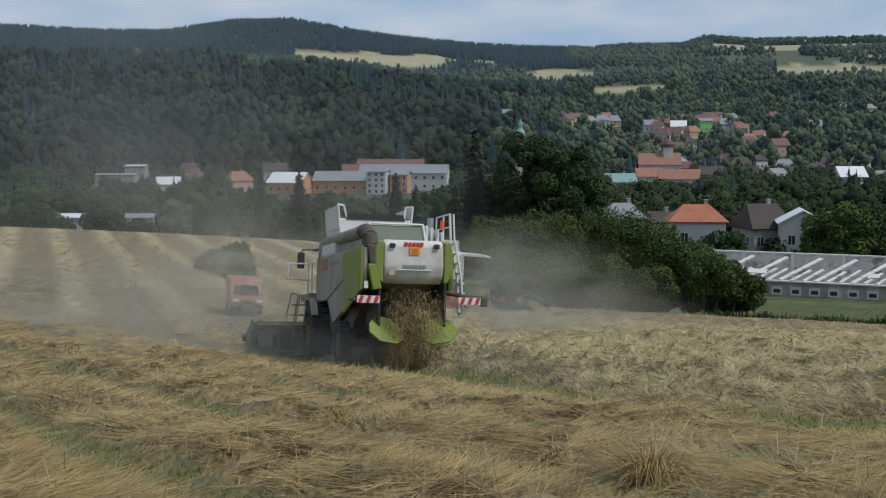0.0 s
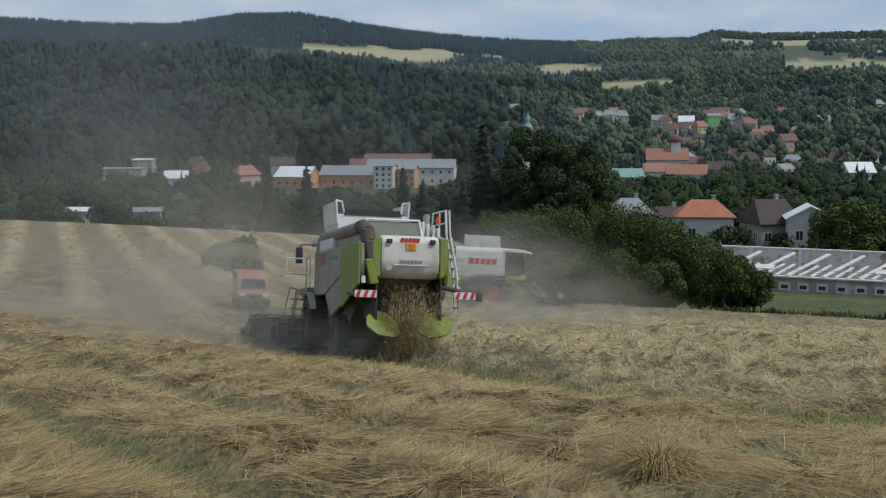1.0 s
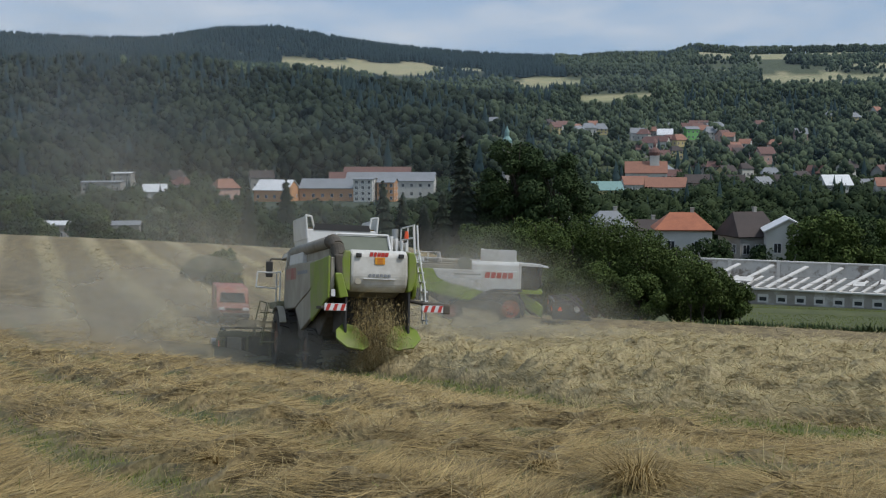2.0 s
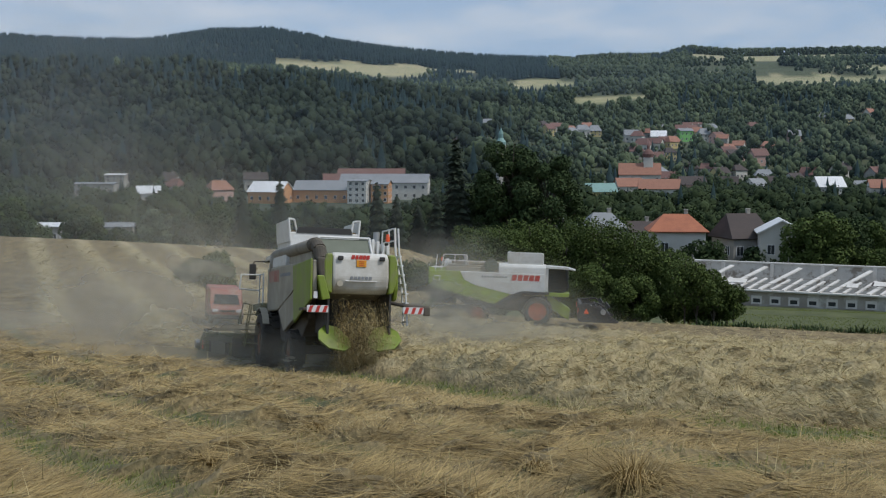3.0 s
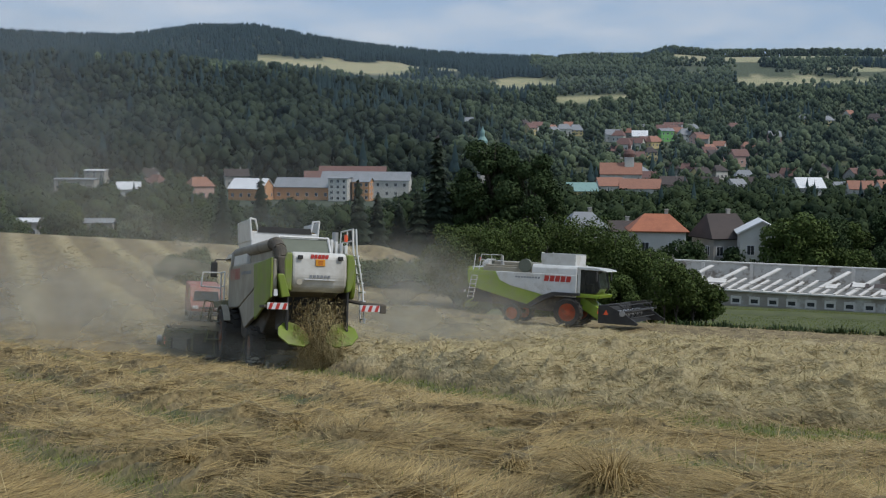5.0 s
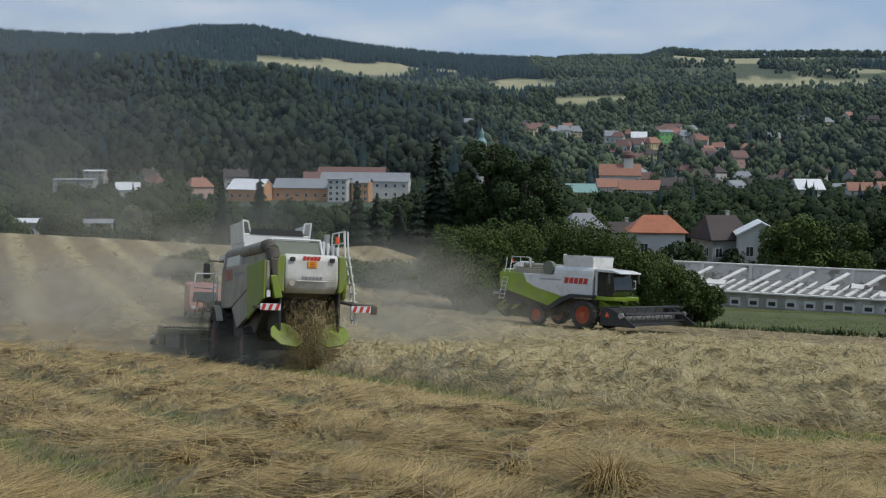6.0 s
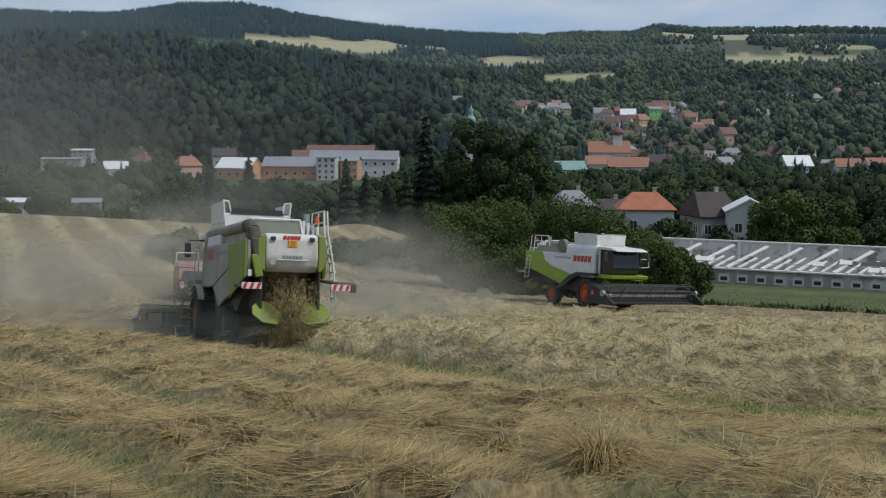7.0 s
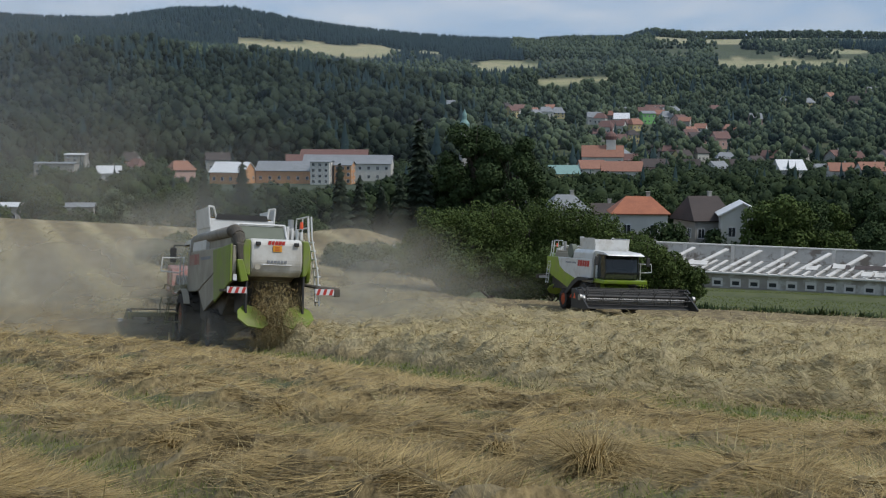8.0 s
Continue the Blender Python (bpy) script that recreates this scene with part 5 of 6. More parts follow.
# green house and neighbours up the slope
town_house(0.210, 1010, 10, "bright green house with a grey roof", (0.012, 60), w=11, l=9, eave=8.5, rise=2.0, wall="plaster_green", roof="roof_grey", windows=(3, 2))
town_house(0.189, 990, -10, "house under a white metal roof", (0.012, 60), w=12, l=12, eave=5.0, rise=4.5, wall="plaster", roof="roof_white", windows=(3, 1))
town_house(0.216, 1120, 0, "long house with a brick-red roof", (0.012, 60), w=17, l=10, eave=5, rise=4.5, wall="plaster_grey", roof="roof_red", windows=(4, 1))
walls = ("plaster", "plaster_yellow", "plaster_pink", "plaster", "plaster_grey")
roofs = ("roof_red", "roof_brown", "roof_orange", "roof_grey", "roof_brown", "roof_red")
words_of = {"plaster": "white", "plaster_yellow": "yellow", "plaster_pink": "pink", "plaster_grey": "grey", "roof_red": "dull red", "roof_brown": "brown", "roof_orange": "orange", "roof_grey": "grey"}
hr = random.Random(11)
for u0, u1, y0, y1, n in ((0.165, 0.255, 860, 1100, 26), (0.092, 0.14, 1010, 1090, 8), (0.17, 0.30, 690, 850, 10), (0.028, 0.055, 930, 1010, 4), (-0.23, -0.12, 560, 760, 4), (0.26, 0.42, 690, 760, 6), (0.26, 0.42, 880, 1250, 9)):
    for i in range(n):
        u, y = u0 + (u1 - u0) * (i + hr.random()) / n, hr.uniform(y0, y1)
        wa, ro = hr.choice(walls), hr.choice(roofs)
        town_house(u, y, hr.uniform(-40, 40), f"{words_of[wa]} house with a {words_of[ro]} roof among trees", (0.008, 34), w=hr.uniform(8, 13), l=hr.uniform(8, 10), eave=hr.uniform(4.5, 7), rise=hr.uniform(3, 4.5), wall=wa, roof=ro, windows=(3, hr.choice((1, 2))), hip=hr.choice((0, 0, 2.5)))
town_house(-0.262, 640, 0, "white flat-roofed works building", (0.03, 110), w=20, l=12, eave=6.5, rise=0.6, wall="plaster_grey", roof="roof_grey", windows=(6, 1), chimney=False, category="works")
town_house(-0.246, 700, 0, "pale block with a flat roof", (0.02, 80), w=11, l=12, eave=8, rise=0.6, wall="plaster_grey", roof="roof_white", windows=(3, 4), chimney=False, category="works")
town_house(-0.221, 560, 10, "white house with a pale roof", (0.015, 70), w=10, l=9, eave=6, rise=3, wall="plaster", roof="roof_white", windows=(3, 1))
town_house(0.051, 1080, 0, "small white house high on the slope", (0.008, 60), w=7, l=7, eave=8, rise=3, wall="plaster", roof="roof_grey", windows=(2, 2))
town_house(-0.246, 315, 8, "weathered shed with a pale flat roof", (0.03, 60), w=7.5, l=5, eave=5.5, rise=0.8, wall="block", roof="roof_grey", windows=(2, 1), chimney=False, category="shed")
town_house(-0.300, 330, 0, "low shed with a pale roof", (0.03, 60), w=6, l=5, eave=5.0, rise=0.8, wall="block", roof="roof_white", windows=(2, 1), chimney=False, category="shed")


# ---- derelict shed with a stripped roof ----
def stripped_shed():
    top = thing("long_shed", "derelict long cattle shed with whitewashed walls and stripped rafters", "shed")
    L, W, H, RISE = 60.0, 10.0, 2.6, 2.6
    bm = B()
    box(bm, 0, L, 0, 0.35, -2.0, H)
    box(bm, 0, 0.35, 0.35, W, -2.0, H)
    box(bm, L - 0.35, L, 0.35, W, -2.0, H)
    box(bm, 0.35, L - 0.35, W - 0.35, W, -2.0, H + RISE + 0.5)
    part("wall", bm, "block", top, "patchy plastered block wall")
    bm = B()
    box(bm, -0.3, L + 0.3, -0.55, 0.4, H + 0.005, H + 0.22, 0.02)
    part("eave_beam", bm, "whitewash", top)
    bm = B()
    box(bm, -0.3, L + 0.3, W - 0.55, W + 0.2, H + RISE + 0.5, H + RISE + 0.72, 0.02)
    part("ridge_beam", bm, "whitewash", top)
    bm = B()
    box(bm, 0.4, L - 0.4, W - 0.42, W - 0.37, H - 1.6, H + RISE + 0.45)
    part("back_boarding", bm, "boards", top, "patchy whitewashed inner wall lining")
    tilt = math.degrees(math.atan2(RISE, W - 0.5))
    n = 34
    for i in range(n):
        x = 0.8 + (L - 5.8) * i / (n - 1)
        bm = B()
        wd = 0.6 if i % 3 == 0 else 0.4
        box(bm, -wd / 2, wd / 2, 0, (W - 0.3) / math.cos(radians(tilt)) * (1.0 if i % 3 == 0 else 0.5 + 0.05 * math.sin(i * 2.3)), -0.09, 0.09, m=pose(0, -0.1, H + 0.28, tilt, 0, 0) @ pose(x, 0, 0, 0, 0, -23 + 1.5 * math.sin(i * 4.1)))
        part("rafter", bm, "whitewash", top)
    for y in (1.9, 4.3):
        bm = B()
        box(bm, 0, L, y, y + 0.12, H + 0.38 + (y + 0.1) * RISE / W, H + 0.45 + (y + 0.1) * RISE / W)
        part("purlin", bm, "block", top)
    sr = random.Random(5)
    for i in range(12):
        x = sr.uniform(0.5, L - 4)
        y = sr.choice((0.1, 1.6, 2.6))
        bm = B()
        box(bm, x, x + sr.uniform(1.2, 3.2), 0, 1.5, 0, 0.03, m=pose(0, y, H + 0.53 + y * RISE / W, tilt + sr.uniform(-2, 4), 0, 0))
        part("roof_sheet", bm, "whitewash" if sr.random() < 0.75 else "roof_brown", top)
    for i in range(9):
        bm = B()
        x = 0.8 + (L - 1.6) * i / 8
        box(bm, x - 0.25, x + 0.25, W - 0.62, W - 0.43, H - 1.6, H + RISE + 0.48, 0.02)
        part("pillar", bm, "whitewash", top)
    bm = B()
    box(bm, 0.4, L - 0.4, 0.4, W - 0.5, 0.6, 0.7)
    part("loft_floor", bm, "whitewash", top)
    for i in range(22):
        x = 2.2 + i * 2.6
        f = new("window")
        f.parent, f.matrix_local = top, pose(x, 0, 1.0)
        bm = B()
        for x0, x1, z0, z1 in ((-0.75, -0.5, -0.25, 0.95), (0.5, 0.75, -0.25, 0.95), (-0.5, 0.5, 0.55, 0.95), (-0.5, 0.5, -0.25, 0.0)):
            box(bm, x0, x1, -0.06, 0.02, z0, z1, 0.01)
        part("window_surround", bm, "whitewash", f)
        bm = B()
        box(bm, -0.5, 0.5, -0.02, 0.01, 0, 0.55)
        part("pane", bm, "pane", f)
    m = at(0.186, 182, 0, -27.0)
    m.translation.z = EYE - 22.6
    top.matrix_world = m
    CLEARINGS.append((0.30, 180, 0.14, 40))


stripped_shed()


# ---- woods and trees ----
x, y, d, u = spread_trees(7600, 720, 1500, lambda u, d, x, y: open_land(u, d, x, y) & ((u < 0.05) | (rng.uniform(0, 1, len(u)) < 0.72)))
broad = [far_broadleaf(270, 0.085, i, 10) for i in range(6)]
coni = [far_conifer(i) for i in range(4)]
crest = smooth(1180, 1330, d) * smooth(-0.02, -0.06, u)
con = rng.uniform(0, 1, len(x)) < 0.05 + 0.45 * smooth(0.2, 0.8, noise_grid(x * 0.011 + 2, y * 0.004)) + 0.45 * crest
hh = (7.5 + 17 * rng.uniform(0, 1, len(x)) ** 1.6) * (1 - 0.35 * smooth(0.03, 0.09, u))
ww = hh * rng.uniform(0.65, 1.05, len(x))
# right-slope trees take the leaf colour lightened for sun and haze
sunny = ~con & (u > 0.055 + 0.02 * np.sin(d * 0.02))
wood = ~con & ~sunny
small = [far_broadleaf(36, 0.10, i + 20, 7) for i in range(9)]
grove("hillside_wood", "dense dark green broadleaf wood on the hillside", x[wood], y[wood], hh[wood], ww[wood], small, "far_leaf")
grove("hillside_gardens", "garden and orchard trees up the slope, sun and haze in their lighter green", x[sunny], y[sunny], hh[sunny], ww[sunny], small, "far_leaf_lit")
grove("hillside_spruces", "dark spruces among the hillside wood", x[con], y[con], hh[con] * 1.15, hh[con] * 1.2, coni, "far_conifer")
bald = lambda u, d: (u > 0.232) & (d > 2330) & (d < 2640)
x, y, d, u = spread_trees(22000, 1450, 2750, lambda u, d, x, y: open_land(u, d, x, y) & (~bald(u, d) | (noise_grid(x * 0.009 + 1, y * 0.005) > 0.5)) & ((u < 0.1) | (noise_grid(x * 0.004, y * 0.004) > -0.6)))
hh = rng.uniform(11, 18, len(x))
con = ((u < 0.1) & (d > 1800)) | (noise_grid(x * 0.005 + 3, y * 0.005) > 0.5)
# the blue in this forest's colour stands for haze
grove("ridge_spruces", "spruce forest along the ridge, distance haze in its blue-green", x[con], y[con], hh[con], hh[con] * 1.5, coni, "far_conifer")
# these copses wear the same sun-and-haze-lightened leaf colour
grove("ridge_wood", "hedges and copses between the hill fields", x[~con], y[~con], hh[~con], hh[~con] * 0.85, [far_broadleaf(8, 0.12, i + 40, 3) for i in range(6)], "far_leaf_lit")
x, y, d, u = spread_trees(3000, 300, 740, lambda u, d, x, y: open_land(u, d, x, y) & (rng.uniform(0, 1, len(u)) < 0.68 + 0.3 * (u > 0.05)))
hh = (5 + 6.5 * rng.uniform(0, 1, len(x)) ** 1.5) * (1.05 - 0.1 * smooth(300, 560, d)) * (1 - 0.5 * smooth(0.02, -0.02, u) * smooth(-0.19, -0.15, u) * smooth(340, 400, d))
con = (rng.uniform(0, 1, len(x)) < 0.06) & (d > 420)
grove("valley_trees", "garden and street trees between the houses", x[~con], y[~con], hh[~con], hh[~con] * rng.uniform(0.75, 1.1, (~con).sum()), broad, "valley_leaf")
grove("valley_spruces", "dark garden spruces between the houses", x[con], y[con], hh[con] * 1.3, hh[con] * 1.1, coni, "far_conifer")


def leaf_cloud(centres, radii, n, size, seed, droop=0.0):
    """Leaf sprays spread over and inside overlapping lobes."""
    r = np.random.default_rng(seed)
    centres, radii = np.asarray(centres, float), np.asarray(radii, float)
    p = radii ** 2
    k = r.choice(len(radii), n, p=p / p.sum())
    v = r.standard_normal((n, 3))
    v /= np.linalg.norm(v, axis=1)[:, None]
    rad = radii[k] * r.uniform(0.35, 1.08, n) ** 0.45
    c = centres[k] + v * rad[:, None] * [1, 1, 0.85]
    nrm = v + 0.8 * r.standard_normal((n, 3)) + [0, 0, 0.35]
    nrm /= np.linalg.norm(nrm, axis=1)[:, None]
    t = np.cross(nrm, r.standard_normal((n, 3)))
    t /= np.linalg.norm(t, axis=1)[:, None]
    b = np.cross(nrm, t)
    s = size * r.uniform(0.6, 1.4, n)[:, None]
    t, b = t * s, b * s * 0.6
    q = np.stack([c - t, c - 0.2 * t + b, c + t + nrm * s * 0.3, c - 0.1 * t - b], 1).reshape(-1, 3)
    f = np.arange(4 * n).reshape(n, 4)
    return q, f


def tree(label, h, w, n, size, material, seed, stem=0.25, lobes=14, category="tree", group="trees below the field", low=0.25):
    r = random.Random(seed)
    top = thing("tree" if category == "tree" else "bush", label, category, group)
    bm = B()
    cs, rs = [], []
    for i in range(lobes):
        a = 2.4 * i + r.uniform(-0.4, 0.4)
        z = low + (0.86 - low) * (i + 0.5) / lobes
        q = 0.5 * w * math.sin(math.pi * min(1, 0.22 + 0.72 * (z - low) / (1 - low))) * r.uniform(0.35, 0.72)
        rad = r.uniform(0.6, 1.15) * 0.8 * w / lobes ** 0.5
        cs.append((q * math.cos(a), q * math.sin(a), z * h))
        rs.append(rad)
        rods(bm, [(0, 0, max(0.05, z - 0.25) * h), (0.5 * q * math.cos(a), 0.5 * q * math.sin(a), (z - 0.1) * h), cs[-1]], 0.012 * h * (1.1 - z), 5)
    rod(bm, (0, 0, -1.0), (0, 0, 0.55 * h), stem, stem * 0.5, 9)
    rod(bm, (0, 0, 0.55 * h), (0.02 * h, 0, 0.9 * h), stem * 0.5, 0.03, 7)
    part("trunk", bm, "bark", top)
    q, f = leaf_cloud(cs, rs, n, size, seed)
    cr = new("crown", cloud_mesh("crown", q, f, material))
    cr.parent = top
    return top


def spruce(label, h, w, seed, n=5200):
    r = np.random.default_rng(seed)
    top = thing("spruce", label, "tree", "spruces below the field")
    bm = B()
    rod(bm, (0, 0, -1), (0, 0, h * 0.97), 0.022 * h, 0.03, 8)
    part("trunk", bm, "bark", top)
    z = h * (0.06 + 0.92 * (1 - np.sqrt(r.uniform(0, 1, n))))
    a = np.floor(r.uniform(0, 9, n)) * 0.7 + z * 2.2 + 0.25 * r.standard_normal(n)
    reach = 0.5 * w * (1 - z / h) ** 0.85 * (0.8 + 0.2 * np.sin(z * 5.0) + 0.15 * np.sin(a * 3))
    q = reach * r.uniform(0.1, 1, n) ** 0.6
    c = np.stack([q * np.cos(a), q * np.sin(a), z - 0.25 * q], -1)
    out = np.stack([np.cos(a), np.sin(a), np.full(n, -0.45)], -1)
    sd = np.stack([-np.sin(a), np.cos(a), 0.3 * r.standard_normal(n)], -1)
    s = 0.028 * h * r.uniform(0.6, 1.3, n)[:, None]
    v = np.stack([c - out * s, c + sd * s * 0.55, c + out * s * 1.2, c - sd * s * 0.55 - [0, 0, 0.1]], 1).reshape(-1, 3)
    cr = new("crown", cloud_mesh("crown", v, np.arange(4 * n).reshape(n, 4), "needle"))
    cr.parent = top
    return top


BUSH = "dense dark green bush at the field edge"
for i, (u, yy, h, w) in enumerate(((0.040, 89, 6.4, 6.0), (0.060, 90, 7.4, 6.5), (0.085, 92, 8.2, 7.5), (0.115, 93, 8.7, 8.0), (0.145, 92, 8.8, 8.5), (0.172, 91, 7.9, 7.5), (0.200, 90, 6.4, 6.0), (0.228, 89, 5.0, 4.4), (0.055, 86.5, 3.6, 4.5), (0.100, 87, 3.8, 5.0), (0.135, 87, 4.2, 5.5), (0.17, 87, 3.8, 5.0), (0.247, 88, 3.6, 2.6), (0.222, 86, 5.0, 2.6), (0.236, 86.5, 4.4, 2.4), (0.252, 87, 3.8, 2.2), (0.212, 86, 5.4, 3.0))):
    put(tree(BUSH, h, w, 14000 if w > 4 else 3200, 0.09, "leaf", 50 + i, stem=0.07, lobes=26 if w > 4 else 11, category="bush", group="bushes at the field edge", low=0.2 if w > 4 else 0.38), u, yy, i * 40)
for i, (u, yy, h, w) in enumerate(((-0.168, 100, 2.9, 4.2), (-0.182, 102, 2.0, 3.4), (0.0, 110, 2.2, 5.0), (0.016, 112, 2.4, 4.5), (-0.035, 114, 1.9, 5.0), (-0.02, 110, 1.9, 4.0), (0.034, 106, 3.0, 5.0))):
    put(tree("grey-green bush standing in the dusty field", h, w, 3400, 0.14, "leaf", 80 + i, stem=0.07, lobes=12, category="bush", group="bushes in the field", low=0.1), u, yy, i * 70)
put(tree("large dark broadleaf tree with a broad crown", 27, 15, 17000, 0.27, "leaf_dark", 101, 0.4, 34), 0.070, 205, 0)
put(tree("large dark broadleaf tree with a broad crown", 25, 15, 17000, 0.27, "leaf_dark", 102, 0.4, 34), 0.100, 202, 90)
put(tree("tall dark broadleaf tree", 19, 12, 12000, 0.27, "leaf_dark", 103, 0.4, 26), 0.046, 214, 30)
put(tree("round green broadleaf tree beside the shed", 14, 14, 12000, 0.28, "leaf", 104, 0.35, 30), 0.322, 196, 10)
put(tree("green broadleaf tree beside the shed", 8, 8, 7000, 0.26, "leaf", 105, 0.3, 16), 0.365, 198, 50)
put(tree("green broadleaf tree beside the shed", 9, 9, 7000, 0.26, "leaf_dark", 106, 0.3, 16), 0.40, 205, 150)
garden = [tree("dark green garden tree below the field", h, w, 2600, 0.34, m, 160 + i, 0.25, 18) for i, (h, w, m) in enumerate(((9, 8, "leaf_dark"), (11, 9, "leaf_dark"), (8, 9, "leaf"), (12, 8, "leaf_dark")))]
tr = random.Random(21)
for i in range(40):
    u, yy = -0.36 + 0.84 * (i + tr.random()) / 40, tr.uniform(228, 300)
    if -0.01 < u < 0.12:
        continue
    g = garden[i % 4]
    if i < 4:
        put(g, u, yy, 30 * i)
    else:
        copy_thing(g, at(u, yy, -1.0 * tr.random(), tr.uniform(0, 360)))
for i, (u, h) in enumerate(((0.15, 8.6), (0.178, 8.6), (0.232, 9.0), (0.272, 7.8), (0.125, 8.5), (0.10, 8.5), (0.205, 7.6))):
    put(tree("dark garden tree in front of the houses", h, 8.5, 4200, 0.27, "leaf_dark", 140 + i, 0.2, 18), u, 198 + 2 * i, 50 * i)
for i, (u, h) in enumerate(((-0.215, 7), (-0.27, 6.5), (-0.33, 8), (-0.17, 6))):
    put(tree("pale green tree beyond the crest of the field", h + 6, 9, 6000, 0.32, "leaf_light" if i == 0 else "leaf", 110 + i, 0.3, 16), u, 270 + 12 * i, 33 * i)
for u, yy, h, w, sd in ((0.026, 208, 26, 8, 1), (-0.038, 205, 17.5, 6.5, 2), (-0.022, 210, 16.5, 6.5, 3), (-0.116, 235, 19, 7.5, 4), (-0.146, 232, 17, 7, 5), (0.010, 206, 17, 7, 6), (-0.005, 212, 15, 7, 7)):
    put(spruce("dark spruce with drooping branches", h, w, sd), u, yy, sd * 50)

# ---- red van, rubble, fence ----
van = thing("van", "dusty red delivery van parked on the stubble", "van")
bm = B()
prism(bm, [(-2.0, 0.35), (2.15, 0.35), (2.2, 0.8), (1.55, 1.02), (0.95, 1.75), (0.7, 1.85), (-2.0, 1.9)], -0.85, 0.85, bevel=0.09)
part("body", bm, "van_red", van)
bm = B()
prism(bm, [(-0.68, 1.06), (0.68, 1.06), (0.6, 1.68), (-0.6, 1.68)], 0.0, 0.02, "y")
bmesh.ops.rotate(bm, cent=(0, 0, 1.06), matrix=Matrix.Rotation(radians(40), 3, "X"), verts=bm.verts)
bmesh.ops.translate(bm, vec=(0, 1.57, 0), verts=bm.verts)
part("windscreen", bm, "glass", van)
for sg in (-1, 1):
    bm = B()
    box(bm, sg * 0.62 - 0.16, sg * 0.62 + 0.16, 2.12, 2.22, 0.68, 0.84, 0.03)
    part("headlight", bm, "roof_white", van)
    bm = B()
    prism(bm, [(0.1, 1.1), (1.25, 1.1), (0.85, 1.65), (0.1, 1.7)], sg * 0.845, sg * 0.858)
    part("side_window", bm, "glass", van)
    for y in (-1.3, 1.35):
        hub = new("wheel")
        hub.parent, hub.matrix_local = van, pose(sg * 0.76, y, 0.31)
        bm = B()
        rod(bm, (-0.1, 0, 0), (0.1, 0, 0), 0.31, seg=20)
        part("tyre", bm, "rubber", hub)
        bm = B()
        rod(bm, (-0.11, 0, 0), (0.11, 0, 0), 0.18, seg=16)
        part("rim", bm, "steel", hub)
bm = B()
box(bm, -0.86, 0.86, 2.1, 2.26, 0.33, 0.55, 0.04)
part("bumper", bm, "black", van)
bm = B()
box(bm, -0.4, 0.4, 2.13, 2.225, 0.70, 0.80, 0.01)
part("grille", bm, "black", van)
van.matrix_world = on_slope(-0.163 * 67, 67, 194, 0.06)

rr = random.Random(3)
heap = thing("rubble_heap", "heap of pale broken concrete and boards", "rubble heap")
for i in range(46):
    t = rr.random()
    bm = B()
    box(bm, -0.8 * rr.uniform(0.3, 1), 0.8 * rr.uniform(0.3, 1), -0.4, 0.4, -0.12, 0.12, 0.03, m=pose(rr.uniform(-3.5, 3.5), rr.uniform(-1, 1.5), 0.2 + 1.6 * t * rr.random(), rr.uniform(-40, 40), rr.uniform(-40, 40), rr.uniform(0, 180)))
    part("slab", bm, "rubble" if rr.random() < 0.85 else "roof_red", heap)
put(heap, 0.028, 132, 20, 0.6)

for i in range(9):
    post = thing("fence_post", "thin weathered wooden fence post in the meadow", "fence post", "fence posts along the meadow")
    bm = B()
    rod(bm, (0, 0, -0.3), (0.03, 0, 1.25), 0.06, 0.045, 7)
    part("post", bm, "bark", post)
    put(post, 0.255 + 0.022 * i, 112 + 1.5 * i, 20 * i)

# meadow grass and nettles below the field
n = 30000
gd = rng.uniform(84, 178, n)
gu = rng.uniform(0.2, 0.45, n)
gy = gd / np.sqrt(1 + gu * gu)
gx = gu * gy
k = field_edge(gx, gy) < 1
gx, gy, gd = gx[k], gy[k], gd[k]
tall = np.where((np.abs(gd - 89) < 4) & (rng.uniform(0, 1, len(gd)) < 0.3), 0.5, 0.12)
v, f = blades(np.stack([gx, gy, bare(gx, gy)], -1), rng.uniform(0, 6.28, len(gx)), tall * rng.uniform(0.5, 1.4, len(gx)), np.full(len(gx), 0.06), rng.uniform(0.8, 1.5, len(gx)), rng.uniform(0, 0.9, len(gx)), True)
tagged(new("meadow_grass", cloud_mesh("meadow_grass", v, f, "grass")), "green meadow grass and nettles below the field", "grass", kind="stuff")


n = 16000
gd, gu = rng.uniform(85, 94, n), rng.uniform(0.225, 0.45, n)
gy = gd / np.sqrt(1 + gu * gu)
gx = gu * gy
k = (field_edge(gx, gy) < 0.5) & (noise_grid(gx * 0.5, gy * 0.5) > -0.35)
gx, gy = gx[k], gy[k]
v, f = blades(np.stack([gx, gy, bare(gx, gy)], -1), rng.uniform(0, 6.28, len(gx)), (0.55 + 0.25 * noise_grid(gx * 0.8, gy)) * rng.uniform(0.5, 1.3, len(gx)), np.full(len(gx), 0.09), rng.uniform(0.7, 1.5, len(gx)), rng.uniform(0, 0.9, len(gx)))
tagged(new("nettles", cloud_mesh("nettles", v, f, "leaf_dark")), "dark rank weeds along the lower field edge", "weeds", kind="stuff")


